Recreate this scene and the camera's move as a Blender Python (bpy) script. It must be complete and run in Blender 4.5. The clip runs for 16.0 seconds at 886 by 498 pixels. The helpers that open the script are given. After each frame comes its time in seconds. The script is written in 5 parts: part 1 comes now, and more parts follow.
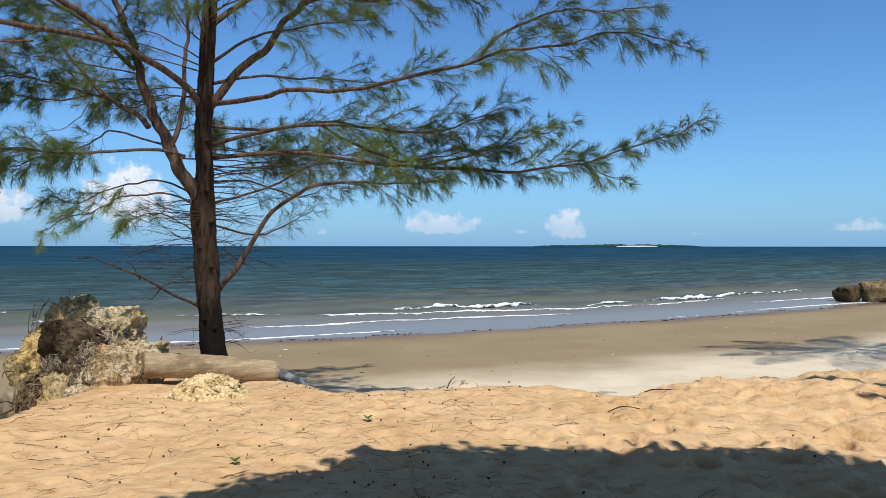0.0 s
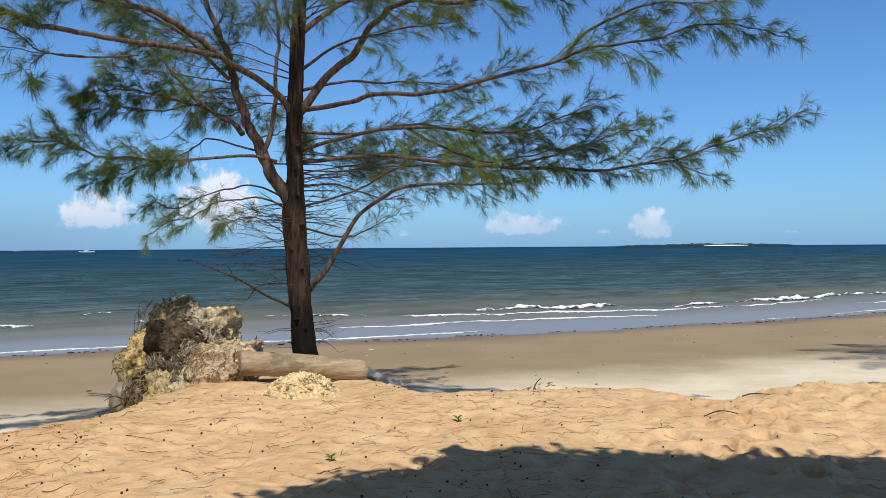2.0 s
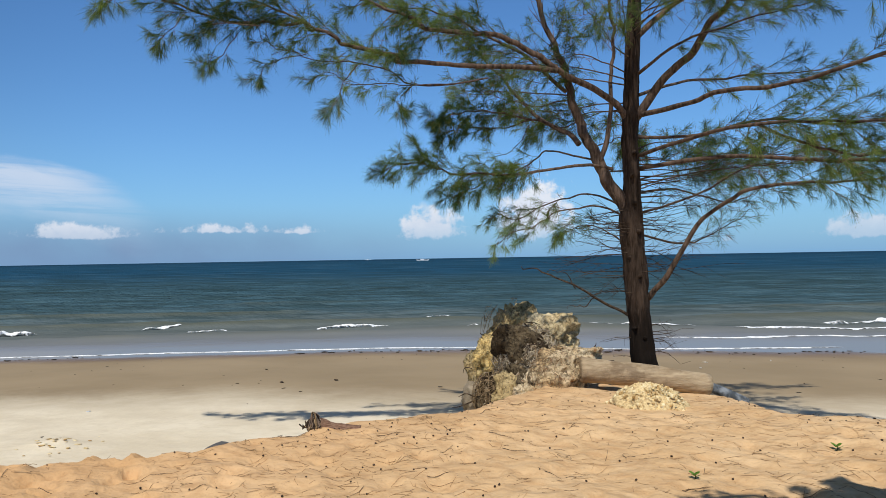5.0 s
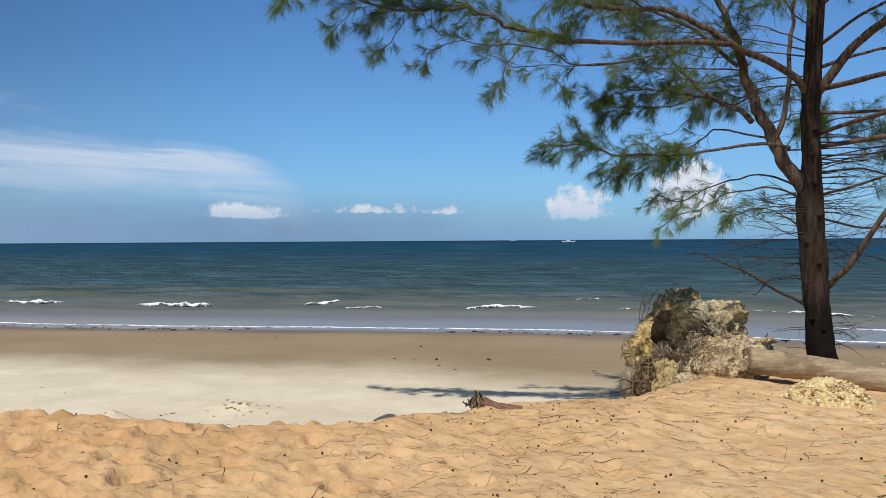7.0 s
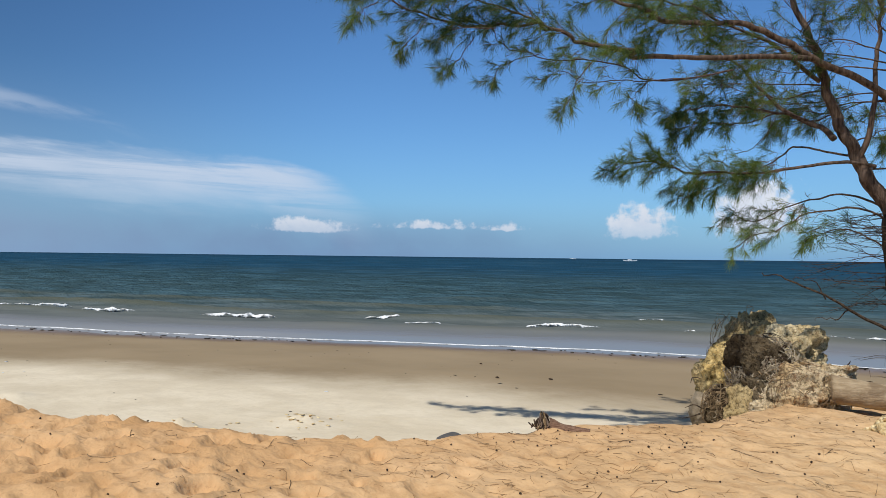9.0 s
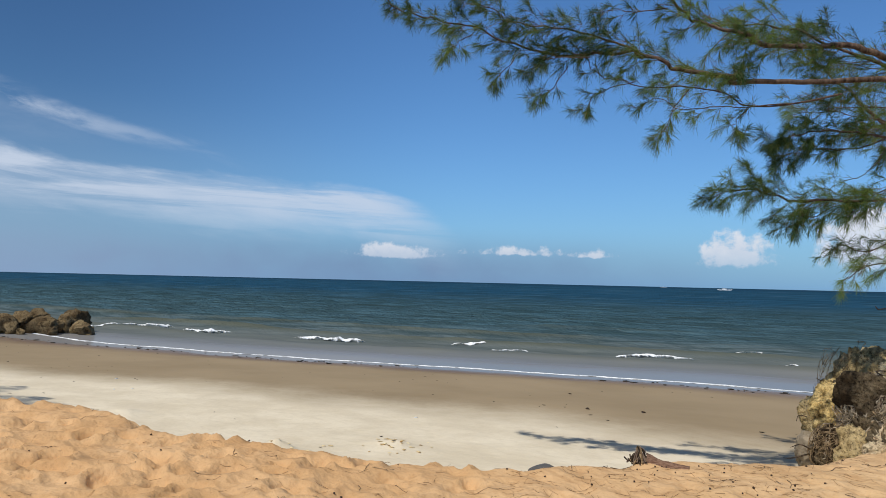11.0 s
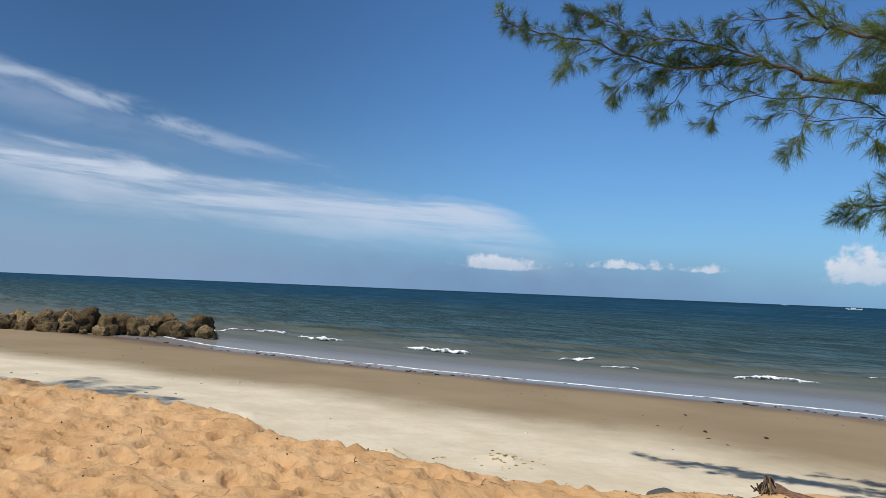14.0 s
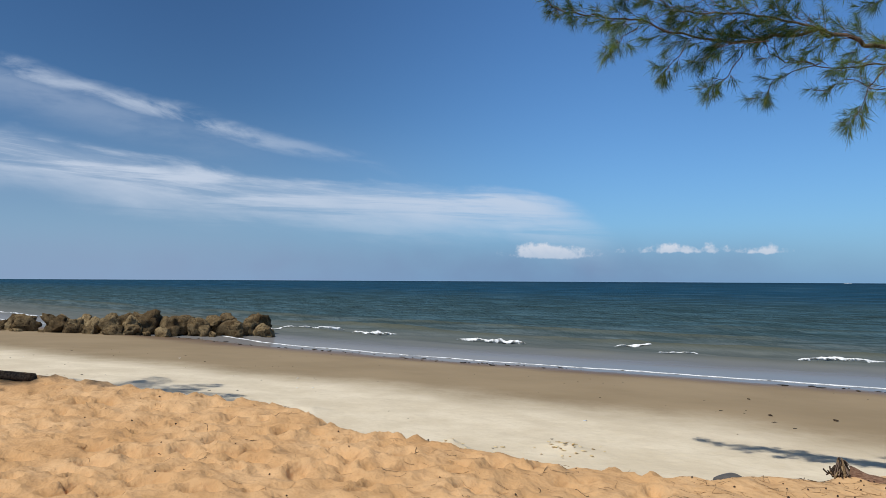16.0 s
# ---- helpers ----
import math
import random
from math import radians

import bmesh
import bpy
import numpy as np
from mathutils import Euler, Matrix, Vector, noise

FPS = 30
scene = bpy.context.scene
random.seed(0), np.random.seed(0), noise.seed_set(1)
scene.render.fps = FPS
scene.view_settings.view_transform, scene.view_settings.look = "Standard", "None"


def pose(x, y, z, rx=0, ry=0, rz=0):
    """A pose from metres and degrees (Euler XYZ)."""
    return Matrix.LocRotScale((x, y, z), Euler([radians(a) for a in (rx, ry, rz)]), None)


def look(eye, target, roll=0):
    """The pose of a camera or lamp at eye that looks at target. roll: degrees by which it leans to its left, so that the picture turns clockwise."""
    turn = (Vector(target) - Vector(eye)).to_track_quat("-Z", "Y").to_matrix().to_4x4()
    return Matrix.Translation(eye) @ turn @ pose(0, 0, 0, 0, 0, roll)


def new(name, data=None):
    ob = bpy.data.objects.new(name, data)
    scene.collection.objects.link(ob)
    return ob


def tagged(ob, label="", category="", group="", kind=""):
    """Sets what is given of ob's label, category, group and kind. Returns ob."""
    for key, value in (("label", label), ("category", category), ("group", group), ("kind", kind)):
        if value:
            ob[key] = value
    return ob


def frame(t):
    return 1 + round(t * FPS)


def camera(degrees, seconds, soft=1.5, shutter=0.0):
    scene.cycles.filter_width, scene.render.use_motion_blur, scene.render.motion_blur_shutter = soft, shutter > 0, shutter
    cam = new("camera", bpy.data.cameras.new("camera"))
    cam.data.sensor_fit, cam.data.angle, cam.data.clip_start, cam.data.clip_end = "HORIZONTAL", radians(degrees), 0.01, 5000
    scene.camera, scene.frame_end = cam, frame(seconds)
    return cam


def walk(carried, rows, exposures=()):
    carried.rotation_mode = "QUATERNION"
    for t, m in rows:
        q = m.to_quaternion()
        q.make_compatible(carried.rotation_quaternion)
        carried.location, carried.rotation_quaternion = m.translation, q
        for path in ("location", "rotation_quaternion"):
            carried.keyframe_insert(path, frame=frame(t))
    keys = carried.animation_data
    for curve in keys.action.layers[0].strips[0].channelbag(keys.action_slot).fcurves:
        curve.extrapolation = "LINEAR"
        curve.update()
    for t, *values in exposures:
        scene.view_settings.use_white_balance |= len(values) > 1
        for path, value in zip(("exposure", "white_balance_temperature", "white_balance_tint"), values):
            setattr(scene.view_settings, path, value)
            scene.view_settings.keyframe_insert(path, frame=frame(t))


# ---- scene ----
cam = camera(62.8, 16.0, soft=0.6)
# seconds, place in metres, Euler angles in degrees
ROWS = [
    (0.0, 0.000, 0.000, 1.600, 89.75, -0.05, -0.00),
    (0.5, -0.008, 0.001, 1.596, 89.83, 0.22, 0.81),
    (1.0, -0.028, -0.002, 1.593, 89.81, 0.50, 1.92),
    (1.5, -0.040, -0.003, 1.592, 89.77, 0.49, 3.72),
    (2.0, -0.071, -0.008, 1.596, 89.85, 0.41, 6.34),
    (2.5, -0.126, -0.020, 1.603, 90.03, 0.20, 9.72),
    (3.0, -0.167, -0.026, 1.607, 90.21, 0.17, 13.63),
    (3.5, -0.215, -0.025, 1.611, 90.42, 0.46, 17.81),
    (4.0, -0.268, -0.033, 1.611, 90.57, 0.81, 22.20),
    (4.5, -0.321, -0.048, 1.612, 90.71, 1.04, 26.55),
    (5.0, -0.369, -0.083, 1.611, 90.70, 0.98, 30.87),
    (5.2, -0.380, -0.098, 1.610, 90.69, 1.06, 32.60),
    (7.3, -0.497, -0.234, 1.635, 89.07, 0.26, 42.89),
    (7.5, -0.501, -0.237, 1.635, 88.97, 0.23, 43.16),
    (8.0, -0.534, -0.230, 1.635, 89.13, 0.04, 43.96),
    (8.5, -0.569, -0.232, 1.635, 89.81, -0.29, 45.13),
    (9.0, -0.604, -0.229, 1.632, 90.59, -0.66, 46.92),
    (9.5, -0.623, -0.226, 1.629, 91.37, -0.93, 48.94),
    (12.0, -0.618, -0.391, 1.669, 92.78, -1.42, 56.14),
    (12.5, -0.613, -0.406, 1.673, 92.89, -1.55, 57.38),
    (13.0, -0.617, -0.424, 1.678, 92.96, -1.87, 58.74),
    (13.5, -0.627, -0.438, 1.680, 93.08, -2.22, 60.34),
    (14.0, -0.639, -0.446, 1.682, 93.23, -2.37, 61.93),
    (14.5, -0.652, -0.454, 1.685, 93.28, -2.03, 63.37),
    (15.0, -0.660, -0.457, 1.684, 93.20, -1.47, 64.55),
    (15.5, -0.664, -0.462, 1.676, 92.91, -0.81, 65.39),
    (16.0, -0.665, -0.465, 1.663, 92.50, -0.29, 65.93),
]

EXPOSURES = [(0.0, 0.05), (5.0, -0.08), (9.0, -0.16), (16.0, -0.2)]
walk(cam, [(t, pose(x, y, z, rx, ry, rz)) for t, x, y, z, rx, ry, rz in ROWS], EXPOSURES)

SUN_AZ, SUN_EL = 198.0, 58.0          # degrees to the left of +y, degrees above the horizon
SUN_POWER, SKY_POWER = 4.35, 0.10
SEA_LEVEL = -1.4


# ---- node helpers ----
class N:
    """A socket of a node tree that can be added, multiplied and so on."""
    def __init__(self, tree, sock):
        self.tree, self.sock = tree, sock

    def op(self, kind, *others, clamp=False):
        n = self.tree.nodes.new("ShaderNodeMath")
        n.operation, n.use_clamp = kind, clamp
        for i, o in enumerate((self, *others)):
            if isinstance(o, N):
                self.tree.links.new(o.sock, n.inputs[i])
            else:
                n.inputs[i].default_value = o
        return N(self.tree, n.outputs[0])

    def __add__(self, o): return self.op("ADD", o)
    def __sub__(self, o): return self.op("SUBTRACT", o)
    def __mul__(self, o): return self.op("MULTIPLY", o)
    def __truediv__(self, o): return self.op("DIVIDE", o)
    def clamp(self): return self.op("ADD", 0.0, clamp=True)

    def step(self, a, b):
        """0 below a, 1 above b, smooth between."""
        n = self.tree.nodes.new("ShaderNodeMapRange")
        n.interpolation_type = "SMOOTHSTEP"
        self.tree.links.new(self.sock, n.inputs[0])
        n.inputs[1].default_value, n.inputs[2].default_value = a, b
        return N(self.tree, n.outputs[0])


def put(tree, sock, value):
    if isinstance(value, N):
        tree.links.new(value.sock, sock)
    elif isinstance(value, (tuple, list)):
        sock.default_value = (*value, 1.0) if len(value) == 3 and len(sock.default_value) == 4 else value
    else:
        sock.default_value = value


def mix(tree, f, a, b):
    n = tree.nodes.new("ShaderNodeMix")
    n.data_type = "RGBA"
    put(tree, n.inputs[0], f), put(tree, n.inputs[6], a), put(tree, n.inputs[7], b)
    return N(tree, n.outputs[2])


def noise_tex(tree, vec, scale, detail=4.0, rough=0.55, distortion=0.0):
    n = tree.nodes.new("ShaderNodeTexNoise")
    if vec is not None:
        tree.links.new(vec.sock, n.inputs["Vector"])
    n.inputs["Scale"].default_value, n.inputs["Detail"].default_value = scale, detail
    n.inputs["Roughness"].default_value, n.inputs["Distortion"].default_value = rough, distortion
    return N(tree, n.outputs["Fac"])


def combine(tree, x, y, z):
    n = tree.nodes.new("ShaderNodeCombineXYZ")
    for s, v in zip(n.inputs, (x, y, z)):
        put(tree, s, v)
    return N(tree, n.outputs[0])


def position(tree, scale=(1, 1, 1), space="Object"):
    if space == "World":
        src = tree.nodes.new("ShaderNodeNewGeometry").outputs["Position"]
    else:
        src = tree.nodes.new("ShaderNodeTexCoord").outputs[space]
    n = tree.nodes.new("ShaderNodeMapping")
    tree.links.new(src, n.inputs[0])
    n.inputs["Scale"].default_value = scale
    return N(tree, n.outputs[0])


def attribute(tree, name):
    n = tree.nodes.new("ShaderNodeAttribute")
    n.attribute_name = name
    return N(tree, n.outputs["Fac"])


def rnd(tree):
    return N(tree, tree.nodes.new("ShaderNodeObjectInfo").outputs["Random"])


def island(tree):
    return N(tree, tree.nodes.new("ShaderNodeNewGeometry").outputs["Random Per Island"])


def material(name, paint, rough=0.8, bump=None, height=0.01, strength=1.0, specular=0.3, metal=0.0):
    """paint(tree) -> colour; bump(tree) -> a height; rough: a number or a function."""
    m = bpy.data.materials.new(name)
    m.use_nodes = True
    t = m.node_tree
    b = t.nodes["Principled BSDF"]
    put(t, b.inputs["Base Color"], paint(t) if callable(paint) else paint)
    put(t, b.inputs["Roughness"], rough(t) if callable(rough) else rough)
    b.inputs["Specular IOR Level"].default_value = specular
    b.inputs["Metallic"].default_value = metal
    if bump:
        n = t.nodes.new("ShaderNodeBump")
        n.inputs["Distance"].default_value, n.inputs["Strength"].default_value = height, strength
        t.links.new(bump(t).sock, n.inputs["Height"])
        t.links.new(n.outputs[0], b.inputs["Normal"])
    return m


# ---- sky, sun ----
def make_sky():
    w = bpy.data.worlds.new("sky")
    scene.world = w
    w.use_nodes = True
    t = w.node_tree
    bg = t.nodes["Background"]
    sky = t.nodes.new("ShaderNodeTexSky")
    sky.sky_type, sky.sun_disc = "NISHITA", False
    sky.sun_elevation, sky.sun_rotation = radians(SUN_EL), radians(180 + 180 - SUN_AZ)
    sky.air_density, sky.dust_density, sky.ozone_density = 1.0, 0.3, 3.0
    src = t.nodes.new("ShaderNodeTexCoord").outputs["Generated"]
    sep = t.nodes.new("ShaderNodeSeparateXYZ")
    t.links.new(src, sep.inputs[0])
    x, y, z = (N(t, o) for o in sep.outputs)
    az = (x * -1.0).op("ARCTAN2", y) * 57.2958
    el = z.op("ARCSINE") * 57.2958
    flat = combine(t, az, el, 0.0)
    puff = noise_tex(t, flat, 0.85, 9.0, 0.60)
    puff2 = noise_tex(t, combine(t, az + 31.0, el * 1.3, 3.0), 0.28, 3.0, 0.5)
    base = None
    # cumulus: azimuth, foot, half width, height, density (degrees)
    for a, foot, half, tall, dens in ((0.2, 1.35, 4.4, 1.9, 1.0), (-9.8, 1.1, 2.3, 2.5, 1.05), (-6.3, 1.1, 1.3, 0.7, 0.6), (9.2, 1.0, 0.9, 0.8, 0.6),
                                      (31.8, 2.1, 3.6, 2.9, 1.0), (23.5, 2.4, 4.2, 5.2, 1.05), (57.5, 2.0, 4.8, 1.25, 1.05), (48.0, 2.3, 6.5, 0.9, 0.62),
                                      (42.0, 2.2, 3.0, 0.7, 0.6), (-19.5, 0.9, 1.0, 0.5, 0.45), (-30.0, 1.2, 4.0, 1.0, 0.6)):
        u = (az - a) / half
        v = (el - foot) / tall
        low = v.op("MULTIPLY", 3.0).op("MINIMUM", 0.0)     # a flat foot
        body = (u * u + v * v + low * low).op("SQRT") * -1.0 + 1.0
        body = body * dens
        base = body if base is None else base.op("MAXIMUM", body)
    cumulus = (base * 1.35 - 0.40 + (puff - 0.5) * 2.1 + (puff2 - 0.5) * 0.4).step(-0.10, 0.42)
    # cirrus: a wide band with a crisp upper edge, and a torn thin one above it
    streak = noise_tex(t, combine(t, az * 0.055, (el - az * 0.03) * 0.75, 7.0), 1.0, 7.0, 0.60, 0.5)
    wisp = noise_tex(t, combine(t, az * 0.16, (el - az * 0.15) * 0.55, 2.0), 1.0, 7.0, 0.58, 0.4)
    soft = noise_tex(t, combine(t, az * 0.09, el * 0.3, 5.0), 1.0, 5.0, 0.6)
    away = ((az - 60.0) / 37.0).op("MAXIMUM", 0.0)
    tip = ((az * -1.0 + 62.0) / 8.0).op("MAXIMUM", 0.0)
    under = (away * away * 2.7 + 7.5 - tip * tip * 2.4 - el) + (wisp - 0.5) * 2.2 + (soft - 0.5) * 1.6
    band1 = under.step(-0.2, 1.1) * under.step(5.2, 1.0) * az.step(51.5, 60.0)
    gaps = (streak.step(0.36, 0.56) * 0.72 + 0.28)
    off2 = ((el - 9.1) - (az - 72.0) * 0.205 + (soft - 0.5) * 2.4) / 0.85
    band2 = off2.op("ABSOLUTE").step(1.25, 0.0) * az.step(66.0, 88.0) * (off2 * 0.25 + 0.85).clamp()
    tail = off2.step(0.4, -1.0) * off2.step(-4.0, -0.6) * az.step(76.0, 96.0) * 0.30
    cirrus = (band1 * gaps * 0.80).op("MAXIMUM", band2 * wisp.step(0.36, 0.62) * 0.72).op("MAXIMUM", tail * soft.step(0.3, 0.6))
    veil = el.step(14.0, 3.0) * az.step(56.0, 92.0) * 0.45
    haze = (el * -0.20).op("EXPONENT").op("MINIMUM", 1.0)
    grey = el.step(4.6, 0.8) * az.step(22.0, 55.0) * (puff2 * 0.7 + 0.35)
    tone = t.nodes.new("ShaderNodeMix")
    tone.data_type, tone.blend_type = "RGBA", "MULTIPLY"
    tone.inputs[0].default_value = 1.0
    t.links.new(sky.outputs[0], tone.inputs[6])
    tint = mix(t, el.step(32.0, 56.0), (0.63, 1.00, 1.36), (0.84, 0.72, 0.60))
    t.links.new(tint.sock, tone.inputs[7])
    deep = az.step(50.0, 88.0) * 0.42
    colour = mix(t, deep, N(t, tone.outputs[2]), (0.0, 0.0, 0.0))
    k = SKY_POWER
    colour = mix(t, haze * 0.85, colour, tuple(c / k for c in (0.20, 0.42, 0.72)))
    colour = mix(t, grey, colour, tuple(c / k for c in (0.20, 0.315, 0.52)))
    colour = mix(t, (cirrus + veil * 0.4).clamp(), colour, tuple(c / k for c in (0.66, 0.75, 0.90)))
    shade = (puff * 0.6 + (el - 1.4) * 0.10).clamp()
    bright = mix(t, shade, tuple(c / k for c in (0.52, 0.63, 0.82)), tuple(c / k for c in (0.98, 0.98, 1.0)))
    colour = mix(t, cumulus * (el.step(1.0, 3.0) * 0.42 + 0.5), colour, bright)
    t.links.new(colour.sock, bg.inputs["Color"])
    bg.inputs["Strength"].default_value = k


make_sky()
sun_data = bpy.data.lights.new("sun", "SUN")
sun_data.energy, sun_data.angle, sun_data.color = SUN_POWER, radians(0.53), (1.0, 0.95, 0.87)
sun = new("sun", sun_data)
a_, e_ = radians(SUN_AZ), radians(SUN_EL)
SUN_DIR = Vector((-math.sin(a_) * math.cos(e_), math.cos(a_) * math.cos(e_), math.sin(e_)))
sun.matrix_world = look(SUN_DIR * 60, (0, 0, 0))


def over(x, y, h):
    """The place at height h whose shade falls on (x, y, 0)."""
    return (x + SUN_DIR.x / SUN_DIR.z * h, y + SUN_DIR.y / SUN_DIR.z * h, h)


# ---- lattice noise for shapes ----
def hashed(ix, iy, iz, seed):
    h = np.atleast_1d(ix * 374761393 + iy * 668265263 + iz * 2147483647 + seed * 974634777) & 0xFFFFFFFF
    h = ((h ^ (h >> 13)) * 1274126177) & 0xFFFFFFFF
    h = ((h ^ (h >> 16)) * 2246822519) & 0xFFFFFFFF
    return ((h ^ (h >> 15)) & 0xFFFFFF) / 8388608.0 - 1.0


def vnoise(x, y, z=0.0, seed=0):
    x, y, z = np.broadcast_arrays(np.atleast_1d(np.asarray(x, float)), np.asarray(y, float), np.asarray(z, float))
    fl = [np.floor(v) for v in (x, y, z)]
    ii = [f.astype(np.int64) for f in fl]
    ff = [v - f for v, f in zip((x, y, z), fl)]
    ff = [f * f * f * (f * (f * 6 - 15) + 10) for f in ff]
    out = 0.0
    for dx in (0, 1):
        for dy in (0, 1):
            for dz in (0, 1):
                w = (ff[0] if dx else 1 - ff[0]) * (ff[1] if dy else 1 - ff[1]) * (ff[2] if dz else 1 - ff[2])
                out = out + w * hashed(ii[0] + dx, ii[1] + dy, ii[2] + dz, seed)
    return out


def fbm(x, y, z=0.0, octaves=4, seed=0, gain=0.5):
    out, amp = 0.0, 1.0
    for k in range(octaves):
        out = out + amp * vnoise(np.asarray(x) * 2 ** k, np.asarray(y) * 2 ** k, np.asarray(z) * 2 ** k, seed + k)
        amp *= gain
    return out


def smooth(x):
    x = np.clip(x, 0, 1)
    return x * x * (3 - 2 * x)


# ---- mesh helpers ----
def mesh_object(name, verts, faces, mat, parent=None, label="", shade=True):
    me = bpy.data.meshes.new(name)
    me.from_pydata(verts, [], faces)
    me.materials.append(mat)
    if shade:
        me.polygons.foreach_set("use_smooth", [True] * len(me.polygons))
    me.update()
    ob = new(name, me)
    if parent is not None:
        ob.parent = parent
    if label:
        tagged(ob, label)
    return ob


def part(name, bm, mat, parent=None, label="", shade=True):
    me = bpy.data.meshes.new(name)
    bm.to_mesh(me)
    bm.free()
    me.materials.append(mat)
    if shade:
        me.polygons.foreach_set("use_smooth", [True] * len(me.polygons))
    ob = new(name, me)
    if parent is not None:
        ob.parent = parent
    if label:
        tagged(ob, label)
    return ob


def curve_points(pts, n):
    """n points along a smooth curve through pts."""
    p = np.array(pts, float)
    k = len(p)
    ext = np.vstack([2 * p[0] - p[1], p, 2 * p[-1] - p[-2]])
    s = np.linspace(0, k - 1 - 1e-6, n)
    i = s.astype(int)
    f = (s - i)[:, None]
    a, b, c, d = ext[i], ext[i + 1], ext[i + 2], ext[i + 3]
    return 0.5 * (2 * b + (c - a) * f + (2 * a - 5 * b + 4 * c - d) * f ** 2 + (3 * b - a - 3 * c + d) * f ** 3)


class Soup:
    """Collects tubes and blades for one mesh."""
    def __init__(self):
        self.v, self.f, self.n = [], [], 0

    def tube(self, pts, radii, sides=6, rough=0.0, seed=0, cap=True):
        pts = np.asarray(pts, float)
        n = len(pts)
        tan = np.gradient(pts, axis=0)
        tan /= np.linalg.norm(tan, axis=1, keepdims=True) + 1e-9
        ref = np.array([0.0, 0.0, 1.0]) if abs(tan[0, 2]) < 0.9 else np.array([1.0, 0.0, 0.0])
        a = np.cross(tan, ref)
        a /= np.linalg.norm(a, axis=1, keepdims=True) + 1e-9
        b = np.cross(tan, a)
        th = np.arange(sides) * 2 * np.pi / sides
        r = np.broadcast_to(np.asarray(radii, float), (n,))[:, None] * np.ones((1, sides))
        if rough:
            arc = np.linspace(0, n * 0.35, n)[:, None]
            r = r * (1 + rough * fbm(np.cos(th)[None] * 1.4 + seed, np.sin(th)[None] * 1.4, arc, 3, seed))
        ring = pts[:, None] + r[..., None] * (np.cos(th)[None, :, None] * a[:, None] + np.sin(th)[None, :, None] * b[:, None])
        base = self.n
        self.v.append(ring.reshape(-1, 3))
        i = (np.arange(n - 1)[:, None] * sides + np.arange(sides)[None]).ravel()
        j = (np.arange(n - 1)[:, None] * sides + (np.arange(sides)[None] + 1) % sides).ravel()
        self.f += (np.stack([i, j, j + sides, i + sides], 1) + base).tolist()
        self.n += n * sides
        if cap:
            self.f += [[base + q for q in range(sides)][::-1], [base + (n - 1) * sides + q for q in range(sides)]]

    def blades(self, root, way, length, width, droop, rng):
        """Thin bent needles: 5 corners, 3 faces each."""
        n = len(root)
        side = np.cross(way, rng.normal(size=(n, 3)))
        side /= np.linalg.norm(side, axis=1, keepdims=True) + 1e-9
        L, w = length[:, None], width
        mid = root + way * L * 0.55
        mid[:, 2] -= droop * length * 0.18
        tip = root + way * L
        tip[:, 2] -= droop * length * 0.55
        v = np.stack([root - side * w * 0.35, root + side * w * 0.35, mid - side * w * 0.5, mid + side * w * 0.5, tip], 1)
        b = self.n + np.arange(n)[:, None] * 5
        self.f += np.concatenate([b + [[0, 1, 3]], b + [[0, 3, 2]], b + [[2, 3, 4]]]).tolist()
        self.v.append(v.reshape(-1, 3))
        self.n += n * 5

    def make(self, name, mat, parent=None, label="", shade=True):
        return mesh_object(name, np.concatenate(self.v), self.f, mat, parent, label, shade) if self.n else None


# ---- materials ----
def t_x(t):
    sep = t.nodes.new("ShaderNodeSeparateXYZ")
    t.links.new(t.nodes.new("ShaderNodeNewGeometry").outputs["Position"], sep.inputs[0])
    return sep.outputs[0]


